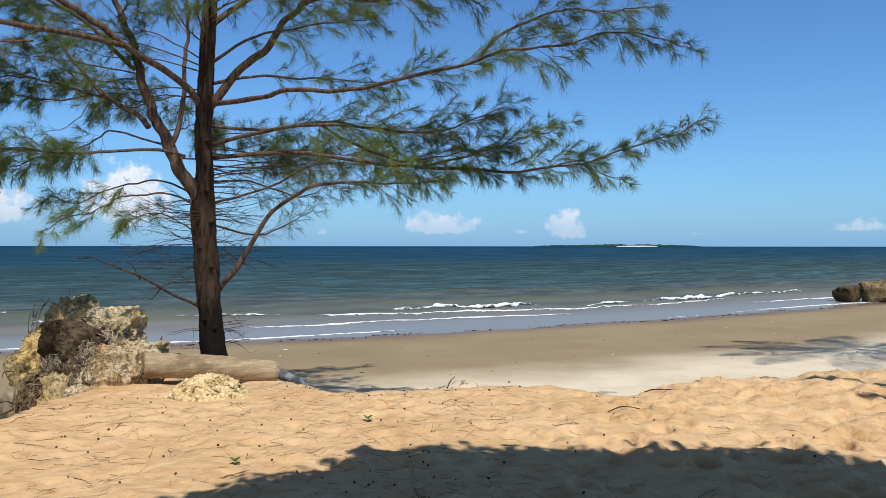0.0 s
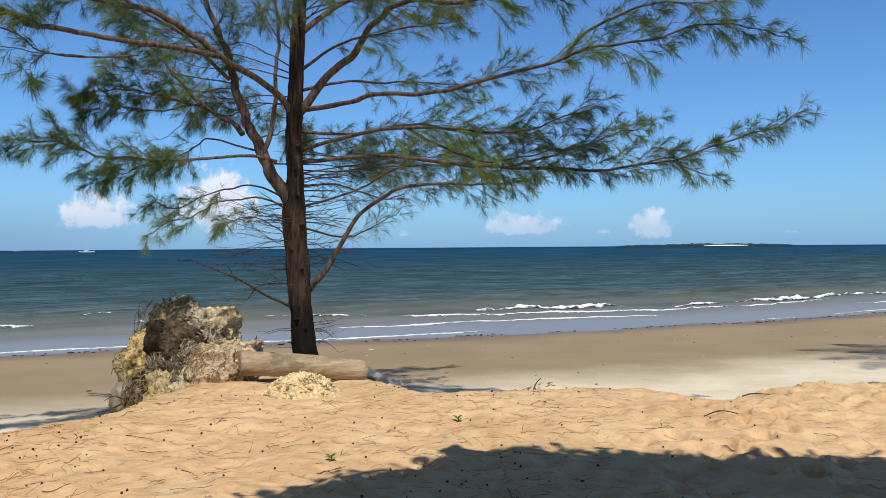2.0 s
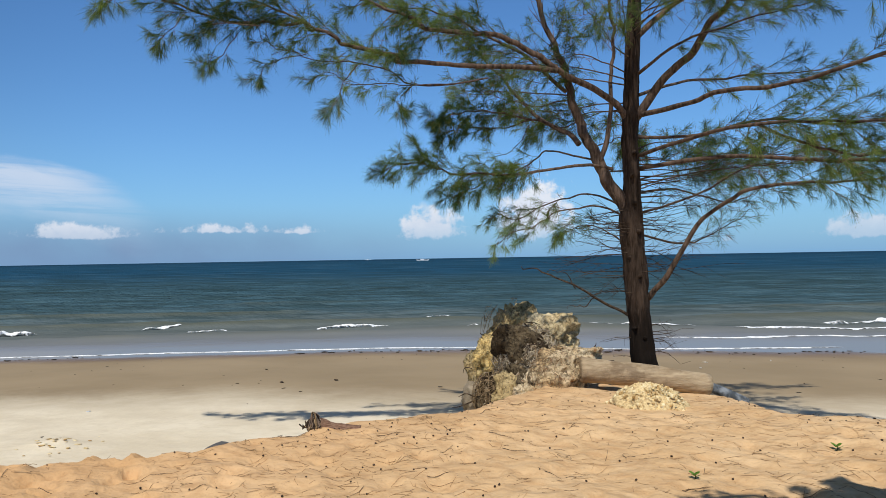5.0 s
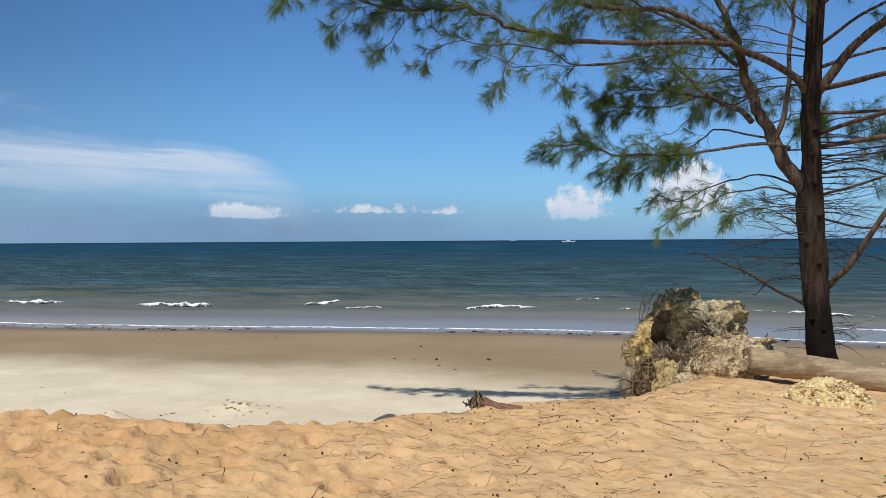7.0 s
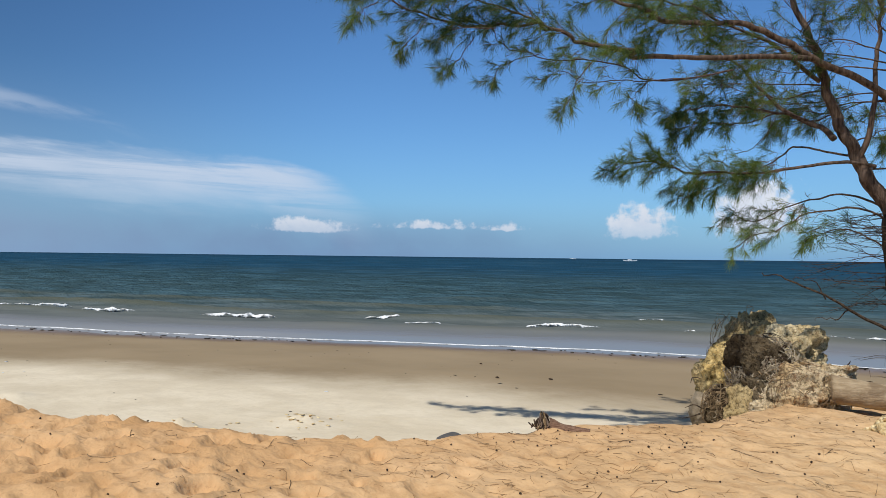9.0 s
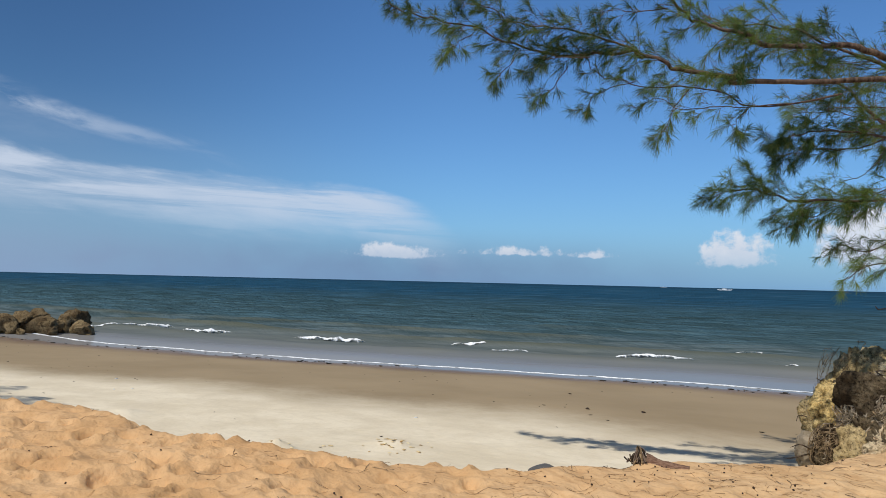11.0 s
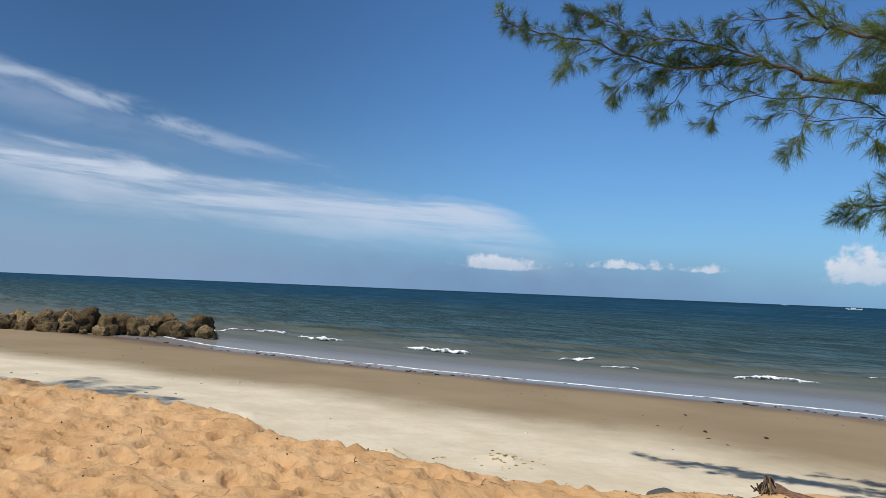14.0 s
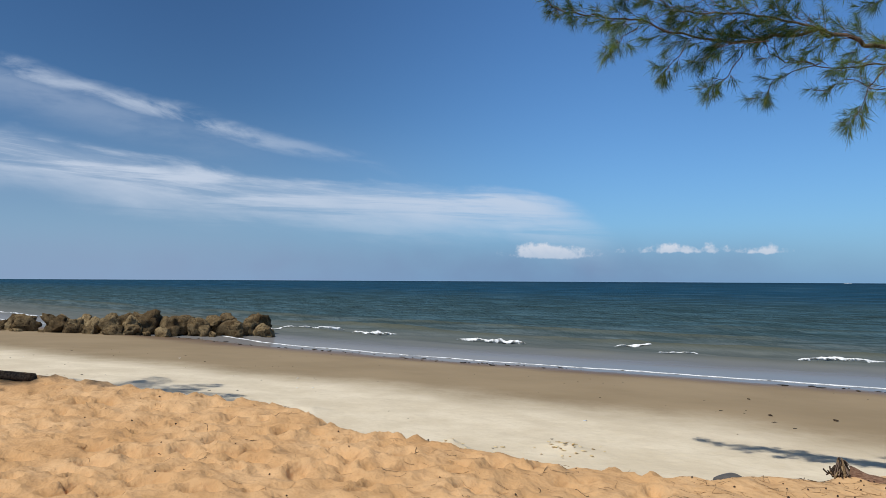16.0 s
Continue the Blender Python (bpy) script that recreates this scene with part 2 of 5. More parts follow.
def sand_paint(t):
    p = position(t, space="World")
    berm, shore = attribute(t, "berm"), attribute(t, "shore")
    grain = noise_tex(t, p, 260.0, 2.0)
    patch = noise_tex(t, p, 0.9, 5.0, 0.6)
    fine = noise_tex(t, position(t, (0.8, 1.25, 1.0), "World"), 6.5, 5.0, 0.62)
    yellow = mix(t, patch.step(0.3, 0.7), (0.57, 0.375, 0.195), (0.66, 0.465, 0.265))
    ochre = mix(t, patch.step(0.3, 0.7), (0.52, 0.305, 0.140), (0.64, 0.41, 0.215))
    yellow = mix(t, ((N(t, t_x(t)) * -1.0) + (patch - 0.5) * 4.0).step(2.0, 7.0), yellow, ochre)
    yellow = mix(t, fine.step(0.42, 0.72) * 0.6, yellow, (0.43, 0.25, 0.115))
    dark = noise_tex(t, position(t, (0.9, 1.3, 1.0), "World"), 19.0, 4.0, 0.65)
    yellow = mix(t, dark.step(0.56, 0.74) * 0.45, yellow, (0.32, 0.18, 0.085))
    white = mix(t, patch.step(0.35, 0.7), (0.62, 0.535, 0.39), (0.72, 0.635, 0.48))
    white = mix(t, fine.step(0.45, 0.8) * 0.4, white, (0.52, 0.44, 0.31))
    streak = noise_tex(t, position(t, (0.25, 0.25, 1.0), "World"), 1.0, 4.0, 0.6)
    wet = mix(t, streak.step(0.3, 0.7), (0.265, 0.20, 0.118), (0.315, 0.24, 0.145))
    soaked = mix(t, streak.step(0.3, 0.7), (0.17, 0.115, 0.07), (0.20, 0.14, 0.09))
    edge = shore + (streak - 0.5) * 3.2 + (fine - 0.5) * 1.0
    beach = mix(t, edge.step(8.8, 12.4), wet, white)
    beach = mix(t, (shore + (streak - 0.5) * 2.0).step(2.6, 0.4), beach, soaked)
    both = mix(t, (berm + (fine - 0.5) * 0.25).step(0.15, 0.55), beach, yellow)
    return mix(t, grain.step(0.55, 0.9) * 0.15, both, (0.30, 0.22, 0.14))


def sand_rough(t):
    return attribute(t, "shore").step(-0.2, 3.0) * 0.6 + 0.32


def sand_bump(t):
    p = position(t, space="World")
    dry = attribute(t, "berm").step(0.1, 0.6)
    berm = noise_tex(t, p, 4.0, 3.0, 0.45) * 0.9 + noise_tex(t, p, 10.0, 3.0, 0.5) * 0.42 + noise_tex(t, p, 26.0, 3.0, 0.5) * 0.10 + noise_tex(t, p, 120.0, 2.0, 0.6) * 0.012
    beach = noise_tex(t, position(t, (1.0, 0.55, 1.0), "World"), 5.5, 5.0, 0.6) * 0.42 * attribute(t, "shore").step(8.0, 11.5) + noise_tex(t, p, 60.0, 3.0, 0.6) * 0.015
    return berm * dry + beach * (dry * -1.0 + 1.0)


SAND = material("sand", sand_paint, sand_rough, sand_bump, 0.085, 0.7, 0.12)


def sea_paint(t):
    d = attribute(t, "shore")          # metres out from the waterline
    p = position(t, space="World")
    patch = noise_tex(t, position(t, (0.02, 0.06, 1.0), "World"), 1.0, 4.0, 0.6)
    d2 = d * (patch * 0.8 + 0.6)
    band = noise_tex(t, combine(t, d * 0.42, N(t, t_x(t)) * 0.06, 0.0), 1.0, 5.0, 0.65)
    c = mix(t, d2.step(2.0, 7.0), (0.22, 0.215, 0.210), (0.115, 0.130, 0.120))
    c = mix(t, d2.step(6.0, 28.0), c, (0.042, 0.097, 0.122))
    c = mix(t, d2.step(25.0, 160.0), c, (0.010, 0.070, 0.136))
    c = mix(t, d2.step(200.0, 1500.0), c, (0.004, 0.040, 0.090))
    # Dark and bright wavelet faces painted into the colour, beyond the bump's own shading.
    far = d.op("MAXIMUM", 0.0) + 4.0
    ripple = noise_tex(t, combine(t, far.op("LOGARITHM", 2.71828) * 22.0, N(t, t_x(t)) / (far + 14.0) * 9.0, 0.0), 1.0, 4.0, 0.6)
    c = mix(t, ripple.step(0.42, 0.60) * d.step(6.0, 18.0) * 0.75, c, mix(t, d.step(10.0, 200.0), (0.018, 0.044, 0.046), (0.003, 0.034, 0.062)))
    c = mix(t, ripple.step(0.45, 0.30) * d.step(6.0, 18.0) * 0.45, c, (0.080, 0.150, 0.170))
    # Shaded wave fronts near the shore, painted as dark bands.
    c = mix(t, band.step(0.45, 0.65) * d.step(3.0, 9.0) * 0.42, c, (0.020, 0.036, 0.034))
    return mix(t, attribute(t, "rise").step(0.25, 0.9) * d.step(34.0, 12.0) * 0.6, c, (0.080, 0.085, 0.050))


def sea_bump(t):
    d = attribute(t, "shore")
    p = position(t, (0.55, 1.0, 1.0), "World")
    big = noise_tex(t, p, 0.35, 4.0, 0.6) * 2.4
    mid = noise_tex(t, p, 1.4, 4.0, 0.65) * 1.1
    small = noise_tex(t, p, 6.0, 3.0, 0.6) * 0.12
    return (big * d.step(6.0, 30.0) + mid * (d.step(10.0, 50.0) * 0.7 + 0.3) + small) * (d.step(2.0, 16.0) * 1.0 + 0.02)


def sea_material():
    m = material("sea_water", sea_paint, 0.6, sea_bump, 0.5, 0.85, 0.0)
    t = m.node_tree
    b = t.nodes["Principled BSDF"]
    d = attribute(t, "shore")
    g = t.nodes.new("ShaderNodeBsdfGlossy")
    put(t, g.inputs["Roughness"], d.step(1.0, 7.0) * 0.46 + 0.08)
    t.links.new(b.inputs["Normal"].links[0].from_socket, g.inputs["Normal"])
    ms = t.nodes.new("ShaderNodeMixShader")
    put(t, ms.inputs[0], d.step(8.0, 1.0) * 0.20 + d.step(60.0, 10.0) * 0.03 + 0.028)
    t.links.new(b.outputs[0], ms.inputs[1])
    t.links.new(g.outputs[0], ms.inputs[2])
    t.links.new(ms.outputs[0], t.nodes["Material Output"].inputs["Surface"])
    return m


SEA = sea_material()
def foam_material():
    m = material("sea_foam", lambda t: mix(t, noise_tex(t, position(t, space="World"), 3.0, 5.0).step(0.35, 0.65), (0.62, 0.65, 0.66), (0.88, 0.89, 0.89)), 0.8,
                 lambda t: noise_tex(t, position(t, space="World"), 5.0, 5.0, 0.6), 0.06, 0.6, 0.1)
    t = m.node_tree
    lace = noise_tex(t, position(t, (0.8, 1.6, 1.0), "World"), 2.6, 7.0, 0.66)
    solid = (attribute(t, "edge") * 1.5 + (lace - 0.5) * 2.6 - 0.32).step(0.0, 0.45)
    clear = t.nodes.new("ShaderNodeBsdfTransparent")
    ms = t.nodes.new("ShaderNodeMixShader")
    put(t, ms.inputs[0], solid)
    t.links.new(clear.outputs[0], ms.inputs[1])
    t.links.new(t.nodes["Principled BSDF"].outputs[0], ms.inputs[2])
    t.links.new(ms.outputs[0], t.nodes["Material Output"].inputs["Surface"])
    return m


SEA_FOAM = foam_material()
FOAM = material("foam", lambda t: mix(t, noise_tex(t, position(t, space="World"), 3.0, 5.0).step(0.35, 0.65), (0.66, 0.69, 0.70), (0.90, 0.91, 0.91)), 0.75,
                lambda t: noise_tex(t, position(t, space="World"), 9.0, 6.0, 0.7), 0.08, 0.9, 0.2)


def bark_paint(t, shade_mul=1.0):
    p = position(t, (9, 9, 1.2), "World")
    g = noise_tex(t, p, 2.2, 6.0, 0.65)
    c = mix(t, g.step(0.3, 0.7), tuple(v * shade_mul for v in (0.045, 0.031, 0.023)), tuple(v * shade_mul for v in (0.19, 0.132, 0.096)))
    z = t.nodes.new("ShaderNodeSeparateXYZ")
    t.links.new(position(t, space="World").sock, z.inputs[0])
    # Colour falls to near black below about a metre.
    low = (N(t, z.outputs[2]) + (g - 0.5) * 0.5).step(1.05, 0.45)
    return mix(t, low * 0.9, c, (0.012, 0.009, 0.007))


# Trunk copy of the bark, darkened so its colour carries the trunk's shade.
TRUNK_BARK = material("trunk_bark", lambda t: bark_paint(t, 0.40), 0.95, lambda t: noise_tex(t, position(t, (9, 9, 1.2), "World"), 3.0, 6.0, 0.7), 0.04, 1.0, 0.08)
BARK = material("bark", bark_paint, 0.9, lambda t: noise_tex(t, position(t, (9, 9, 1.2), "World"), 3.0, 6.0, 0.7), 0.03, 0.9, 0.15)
TWIG = material("twig_bark", lambda t: mix(t, noise_tex(t, position(t, space="World"), 6.0, 4.0).step(0.35, 0.65), (0.10, 0.068, 0.05), (0.23, 0.165, 0.125)), 0.85, None, specular=0.15)
DEADWOOD = material("dead_wood", lambda t: mix(t, noise_tex(t, position(t, space="World"), 30.0, 4.0).step(0.35, 0.65), (0.030, 0.021, 0.015), (0.10, 0.070, 0.048)), 0.9, None, specular=0.1)


def leaf_material(name, dark, light, tip):
    m = bpy.data.materials.new(name)
    m.use_nodes = True
    t = m.node_tree
    b = t.nodes["Principled BSDF"]
    f = island(t)
    big = noise_tex(t, position(t, space="World"), 1.1, 3.0)
    c = mix(t, (f * 0.4 + big.step(0.42, 0.62) * 0.6), dark, light)
    c = mix(t, f.step(0.86, 0.97) * 0.7, c, tip)
    put(t, b.inputs["Base Color"], c)
    b.inputs["Roughness"].default_value = 0.6
    b.inputs["Specular IOR Level"].default_value = 0.25
    tr = t.nodes.new("ShaderNodeBsdfTranslucent")
    t.links.new(c.sock, tr.inputs["Color"])
    ms = t.nodes.new("ShaderNodeMixShader")
    ms.inputs[0].default_value = 0.4
    t.links.new(b.outputs[0], ms.inputs[1])
    t.links.new(tr.outputs[0], ms.inputs[2])
    t.links.new(ms.outputs[0], t.nodes["Material Output"].inputs["Surface"])
    return m


NEEDLE = leaf_material("casuarina_needles", (0.026, 0.068, 0.026), (0.215, 0.305, 0.055), (0.33, 0.25, 0.09))
LEAF = leaf_material("leaves", (0.03, 0.07, 0.02), (0.07, 0.13, 0.03), (0.12, 0.12, 0.03))


def rock_material(name, low, mid, high, pits=9.0):
    def paint(t):
        p = position(t, space="World")
        a, b = noise_tex(t, p, 2.2, 6.0, 0.65), noise_tex(t, p, 11.0, 5.0, 0.7)
        c = mix(t, a.step(0.38, 0.60), mid, high)
        if name == "boulder_brown":
            c = mix(t, rnd(t) * 0.75, c, low)
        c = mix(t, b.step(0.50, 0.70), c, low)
        # Shade inside the pits put into the colour, matching the bump's hollows.
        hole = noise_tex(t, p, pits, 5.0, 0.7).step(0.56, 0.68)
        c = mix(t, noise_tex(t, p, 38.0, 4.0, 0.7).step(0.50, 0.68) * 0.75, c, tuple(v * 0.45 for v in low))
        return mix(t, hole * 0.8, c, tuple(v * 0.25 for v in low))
    return material(name, paint, 0.92,
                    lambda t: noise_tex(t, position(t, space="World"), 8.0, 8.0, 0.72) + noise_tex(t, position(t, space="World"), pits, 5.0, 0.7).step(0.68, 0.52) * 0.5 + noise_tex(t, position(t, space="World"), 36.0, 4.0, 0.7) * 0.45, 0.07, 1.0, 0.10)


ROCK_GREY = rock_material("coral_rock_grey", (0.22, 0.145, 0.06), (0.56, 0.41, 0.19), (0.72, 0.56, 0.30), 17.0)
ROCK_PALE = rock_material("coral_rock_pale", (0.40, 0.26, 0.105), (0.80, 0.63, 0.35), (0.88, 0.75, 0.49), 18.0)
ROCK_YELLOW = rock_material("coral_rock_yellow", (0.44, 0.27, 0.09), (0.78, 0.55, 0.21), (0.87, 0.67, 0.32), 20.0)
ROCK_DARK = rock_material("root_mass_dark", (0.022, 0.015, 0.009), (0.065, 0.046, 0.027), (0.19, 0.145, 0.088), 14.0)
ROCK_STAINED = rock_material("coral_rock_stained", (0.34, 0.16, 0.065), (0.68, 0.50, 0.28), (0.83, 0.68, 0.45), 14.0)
ROCK_ROUND = material("rounded_grey_rock", lambda t: mix(t, noise_tex(t, position(t, space="World"), 7.0, 6.0, 0.6).step(0.3, 0.7), (0.16, 0.13, 0.09), (0.34, 0.28, 0.20)), 0.9, lambda t: noise_tex(t, position(t, space="World"), 30.0, 5.0, 0.6), 0.02, 0.7, 0.1)
BROWNROOT = material("brown_root", lambda t: mix(t, noise_tex(t, position(t, space="World"), 20.0, 4.0).step(0.35, 0.65), (0.13, 0.085, 0.045), (0.36, 0.26, 0.15)), 0.9, None, specular=0.1)
GREYROOT = material("grey_root", lambda t: mix(t, noise_tex(t, position(t, space="World"), 20.0, 4.0).step(0.35, 0.65), (0.24, 0.19, 0.135), (0.52, 0.44, 0.32)), 0.9, None, specular=0.1)
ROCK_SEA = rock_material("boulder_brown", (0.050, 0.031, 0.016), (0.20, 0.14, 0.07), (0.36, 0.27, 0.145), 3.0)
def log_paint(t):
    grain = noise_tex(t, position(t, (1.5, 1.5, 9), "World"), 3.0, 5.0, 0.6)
    # Blotchy shade of the crown painted into the log's colour.
    dapple_shade = noise_tex(t, position(t, space="World"), 3.4, 4.0, 0.6)
    return mix(t, dapple_shade.step(0.48, 0.66) * 0.65, mix(t, grain.step(0.3, 0.7), (0.29, 0.215, 0.13), (0.46, 0.36, 0.235)), (0.16, 0.11, 0.068))


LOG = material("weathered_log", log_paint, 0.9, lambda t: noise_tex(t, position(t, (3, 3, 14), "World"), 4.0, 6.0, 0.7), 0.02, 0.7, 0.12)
GREYWOOD = material("grey_trunk", lambda t: mix(t, noise_tex(t, position(t, space="World"), 9.0, 5.0).step(0.35, 0.65), (0.06, 0.07, 0.08), (0.22, 0.245, 0.27)), 0.85,
                    lambda t: noise_tex(t, position(t, space="World"), 14.0, 4.0), 0.02, 0.8, 0.15)


# ---- the lie of the land ----
SHORE_X = (-140, -60, -40, -32, -24.5, -17.6, -13.5, -8.4, -3.9, 4.6, 12.8, 19.2, 40, 140)
SHORE_Y = (-40, -9, 3.2, 7.2, 12.4, 17.2, 20.4, 22.2, 23.5, 27.5, 31.8, 36.0, 49, 110)
_gx = np.linspace(-140, 140, 1121)
_gy = np.convolve(np.pad(np.interp(_gx, SHORE_X, SHORE_Y), 20, mode="edge"), np.ones(41) / 41, mode="valid")


def shore_y(x):
    x = np.asarray(x, float)
    return np.interp(x, _gx, _gy) + np.where(x > 140, (x - 140) * 0.6, 0) + np.where(x < -140, (x + 140) * 0.38, 0)


EDGE_AZ = (-180, -100, -60, -45, -31, -20, -14, -3, 5, 9, 12, 17, 23, 27, 31, 36, 41, 48, 55, 62, 69.5, 76.6, 85, 93, 97, 105, 130, 180)
EDGE_R = (60, 30, 15, 13.5, 11.4, 9.5, 8.22, 8.33, 8.42, 8.67, 10.13, 11.22, 10.95, 9.48, 8.3, 7.75, 7.58, 7.55, 7.22, 7.2, 7.81, 8.74, 10.84, 13.23, 14.95, 18, 26, 60)


def footprints(x, y, cell, seed):
    """Trodden hollows with a raised rim, one to a cell of a loose grid."""
    gx, gy = np.floor(x / cell).astype(np.int64), np.floor(y / cell).astype(np.int64)
    out = np.zeros(np.broadcast(x, y).shape)
    for i in (-1, 0, 1):
        for j in (-1, 0, 1):
            cx, cy = gx + i, gy + j
            h = [hashed(cx, cy, np.int64(m), seed).reshape(out.shape) for m in range(5)]
            u, v = x - (cx + 0.5 + 0.45 * h[0]) * cell, y - (cy + 0.5 + 0.45 * h[1]) * cell
            a = h[2] * 3.1416
            c, s = np.cos(a), np.sin(a)
            long = cell * (0.48 + 0.16 * h[3])
            q = np.hypot((u * c + v * s) / long, (v * c - u * s) / (long * (0.62 + 0.16 * h[4])))
            deep = cell * (0.10 + 0.075 * h[4])
            out = out + deep * (0.32 * np.exp(-((q - 1.15) / 0.22) ** 2) - smooth((1.05 - q) / 0.75))
    return out


def land(x, y, detail=True):
    """Height, berm share and distance inland from the waterline."""
    x, y = np.asarray(x, float), np.asarray(y, float)
    az, r = np.degrees(np.arctan2(-x, y)), np.hypot(x, y)
    edge = np.interp(az, EDGE_AZ, EDGE_R) + 0.35 * fbm(x * 0.7, y * 0.7, 0, 3, 5)
    shore = (shore_y(x) - y) * 0.88
    beach = SEA_LEVEL + np.minimum(0.05 * shore, 0.95) + 0.015 * fbm(x * 0.35, y * 0.35, 0, 3, 11)
    t = smooth((edge + 0.95 - r) / 1.35)
    berm = -0.03 + 0.05 * fbm(x * 0.25, y * 0.25, 0, 2, 21) - 0.06 * np.maximum(0, r - 7.6) * smooth((40 - az) / 8) * smooth((az + 2) / 8) - 0.10 * np.exp(-((x + 2.5) ** 2 + (y - 10.0) ** 2) / 0.9) + 0.11 * smooth((az - 60) / 14)
    if detail:
        lump = fbm(x * 1.7, y * 1.7, 0, 3, 31)
        dimple = vnoise(x * 5.2, y * 6.0, 0, 41)
        feet = footprints(x, y, 0.34, 301) + 0.12 * footprints(x + 3.3, y + 1.7, 0.17, 302)
        trodden = 0.52 + 1.18 * np.maximum(smooth((az - 48) / 14), smooth((-6 - az) / 14))
        berm = berm + 0.022 * lump + trodden * (0.025 * np.minimum(dimple, 0.2) + 1.05 * (feet + 0.006)) + 0.010 * fbm(x * 2.2, y * 4.5, 0, 2, 51)
        dry = smooth((shore - 6) / 5)
        beach = beach + dry * (0.006 * lump + 0.10 * feet)
    for hx, hy, hh, hw in ((-9.5, 3.65, 0.12, 0.28), (-9.3, 5.25, 0.06, 0.34), (0.35, 12.35, 0.12, 0.35), (14.5, 18.2, 0.3, 0.8), (-13.4, 2.6, 0.07, 0.4)):
        near = np.exp(-((x - hx) ** 2 + ((y - hy) * 1.3) ** 2) / hw ** 2)
        beach = beach + hh * near * (1 + 0.5 * (fbm(x * 5, y * 5, 0, 3, 91) if detail else 0))
    return beach * (1 - t) + berm * t, t, shore


def ground_z(x, y):
    return float(land(np.array([x]), np.array([y]))[0][0])


def make_ground():
    azs = np.concatenate([np.arange(-46, 112, 0.33), np.arange(112, 314, 2.5)])
    rs = [0.25]
    while rs[-1] < 420:
        rs.append(rs[-1] * (1.05 if rs[-1] < 2.2 else 1.0065 if rs[-1] < 11.5 else 1.016 if rs[-1] < 32 else 1.06))
    rs = np.array(rs)
    A, R = np.meshgrid(np.radians(azs), rs, indexing="ij")
    X, Y = -np.sin(A) * R, np.cos(A) * R
    Z, T, S = land(X, Y)
    Z = np.maximum(Z, -6.0)
    na, nr = X.shape
    verts = np.stack([X, Y, Z], -1).reshape(-1, 3)
    i = np.arange(na)[:, None] * nr + np.arange(nr - 1)[None]
    j = (np.arange(na)[:, None] + 1) % na * nr + np.arange(nr - 1)[None]
    faces = np.stack([i, i + 1, j + 1, j], -1).reshape(-1, 4)
    centre = len(verts)
    verts = np.vstack([verts, [0, 0, float(land([0.0], [0.0])[0][0])]])
    fan = [[centre, int(i[k, 0]), int(j[k, 0])] for k in range(na)]
    ob = mesh_object("ground", verts, faces.tolist() + fan, SAND)
    for name, arr in (("berm", T), ("shore", S)):
        at = ob.data.attributes.new(name, "FLOAT", "POINT")
        at.data.foreach_set("value", np.append(arr.ravel(), arr.ravel()[0]).astype(np.float32))
    return tagged(ob, "yellow dry sand berm falling to a pale beach with wet sand", "ground", kind="structure")


def swell(x, d):
    """Height of the water above its rest level, d metres out."""
    wob = 1.4 * fbm(x * 0.06, d * 0.02, 0, 2, 61)
    h = 0.0
    for at, tall, wide, seed in ((6.6, 0.30, 0.9, 71), (11.5, 0.34, 1.2, 72), (18.0, 0.25, 1.8, 73), (27.0, 0.22, 2.4, 74), (38.0, 0.2, 3.0, 75)):
        share = np.clip(0.55 + 0.9 * vnoise(x * 0.09, 0.5, 0, seed), 0, 1)
        u = (d - at - wob) / wide
        h = h + tall * share * np.exp(-np.where(u < 0, (u * 1.7) ** 2, (u * 0.8) ** 2))
    chop = 0.06 * fbm(x * 0.45, d * 0.9, 0, 4, 81, 0.6) * smooth(d / 8)
    return (h + chop) * smooth(d / 5.0) * smooth((120 - d) / 60)


def sea_place(x, d):
    return x, shore_y(x) + d / 0.88


def make_sea():
    out = 140 * 1.09 ** np.arange(1, 43)
    xs = np.concatenate([-out[::-1], np.arange(-140, -60, 1.0), np.arange(-60, 50, 0.22), np.arange(50, 141, 1.0), out])
    ds = [-2.5]
    while ds[-1] < 4700:
        ds.append(ds[-1] + (0.14 if ds[-1] < 16 else 0.14 + (ds[-1] - 16) * 0.035))
    ds = np.array(ds)
    X, D = np.meshgrid(xs, ds, indexing="ij")
    Y = shore_y(X) + D / 0.88
    Z = SEA_LEVEL + swell(X, D) + 0.004
    na, nd = X.shape
    i = np.arange(na - 1)[:, None] * nd + np.arange(nd - 1)[None]
    faces = np.stack([i, i + nd, i + nd + 1, i + 1], -1).reshape(-1, 4).tolist()
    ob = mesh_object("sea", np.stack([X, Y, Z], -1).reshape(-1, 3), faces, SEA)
    at = ob.data.attributes.new("shore", "FLOAT", "POINT")
    at.data.foreach_set("value", D.ravel().astype(np.float32))
    at = ob.data.attributes.new("rise", "FLOAT", "POINT")
    at.data.foreach_set("value", ((Z - SEA_LEVEL) / 0.3).ravel().astype(np.float32))
    return tagged(ob, "blue green sea with low waves rolling to the shore", "sea", kind="structure")


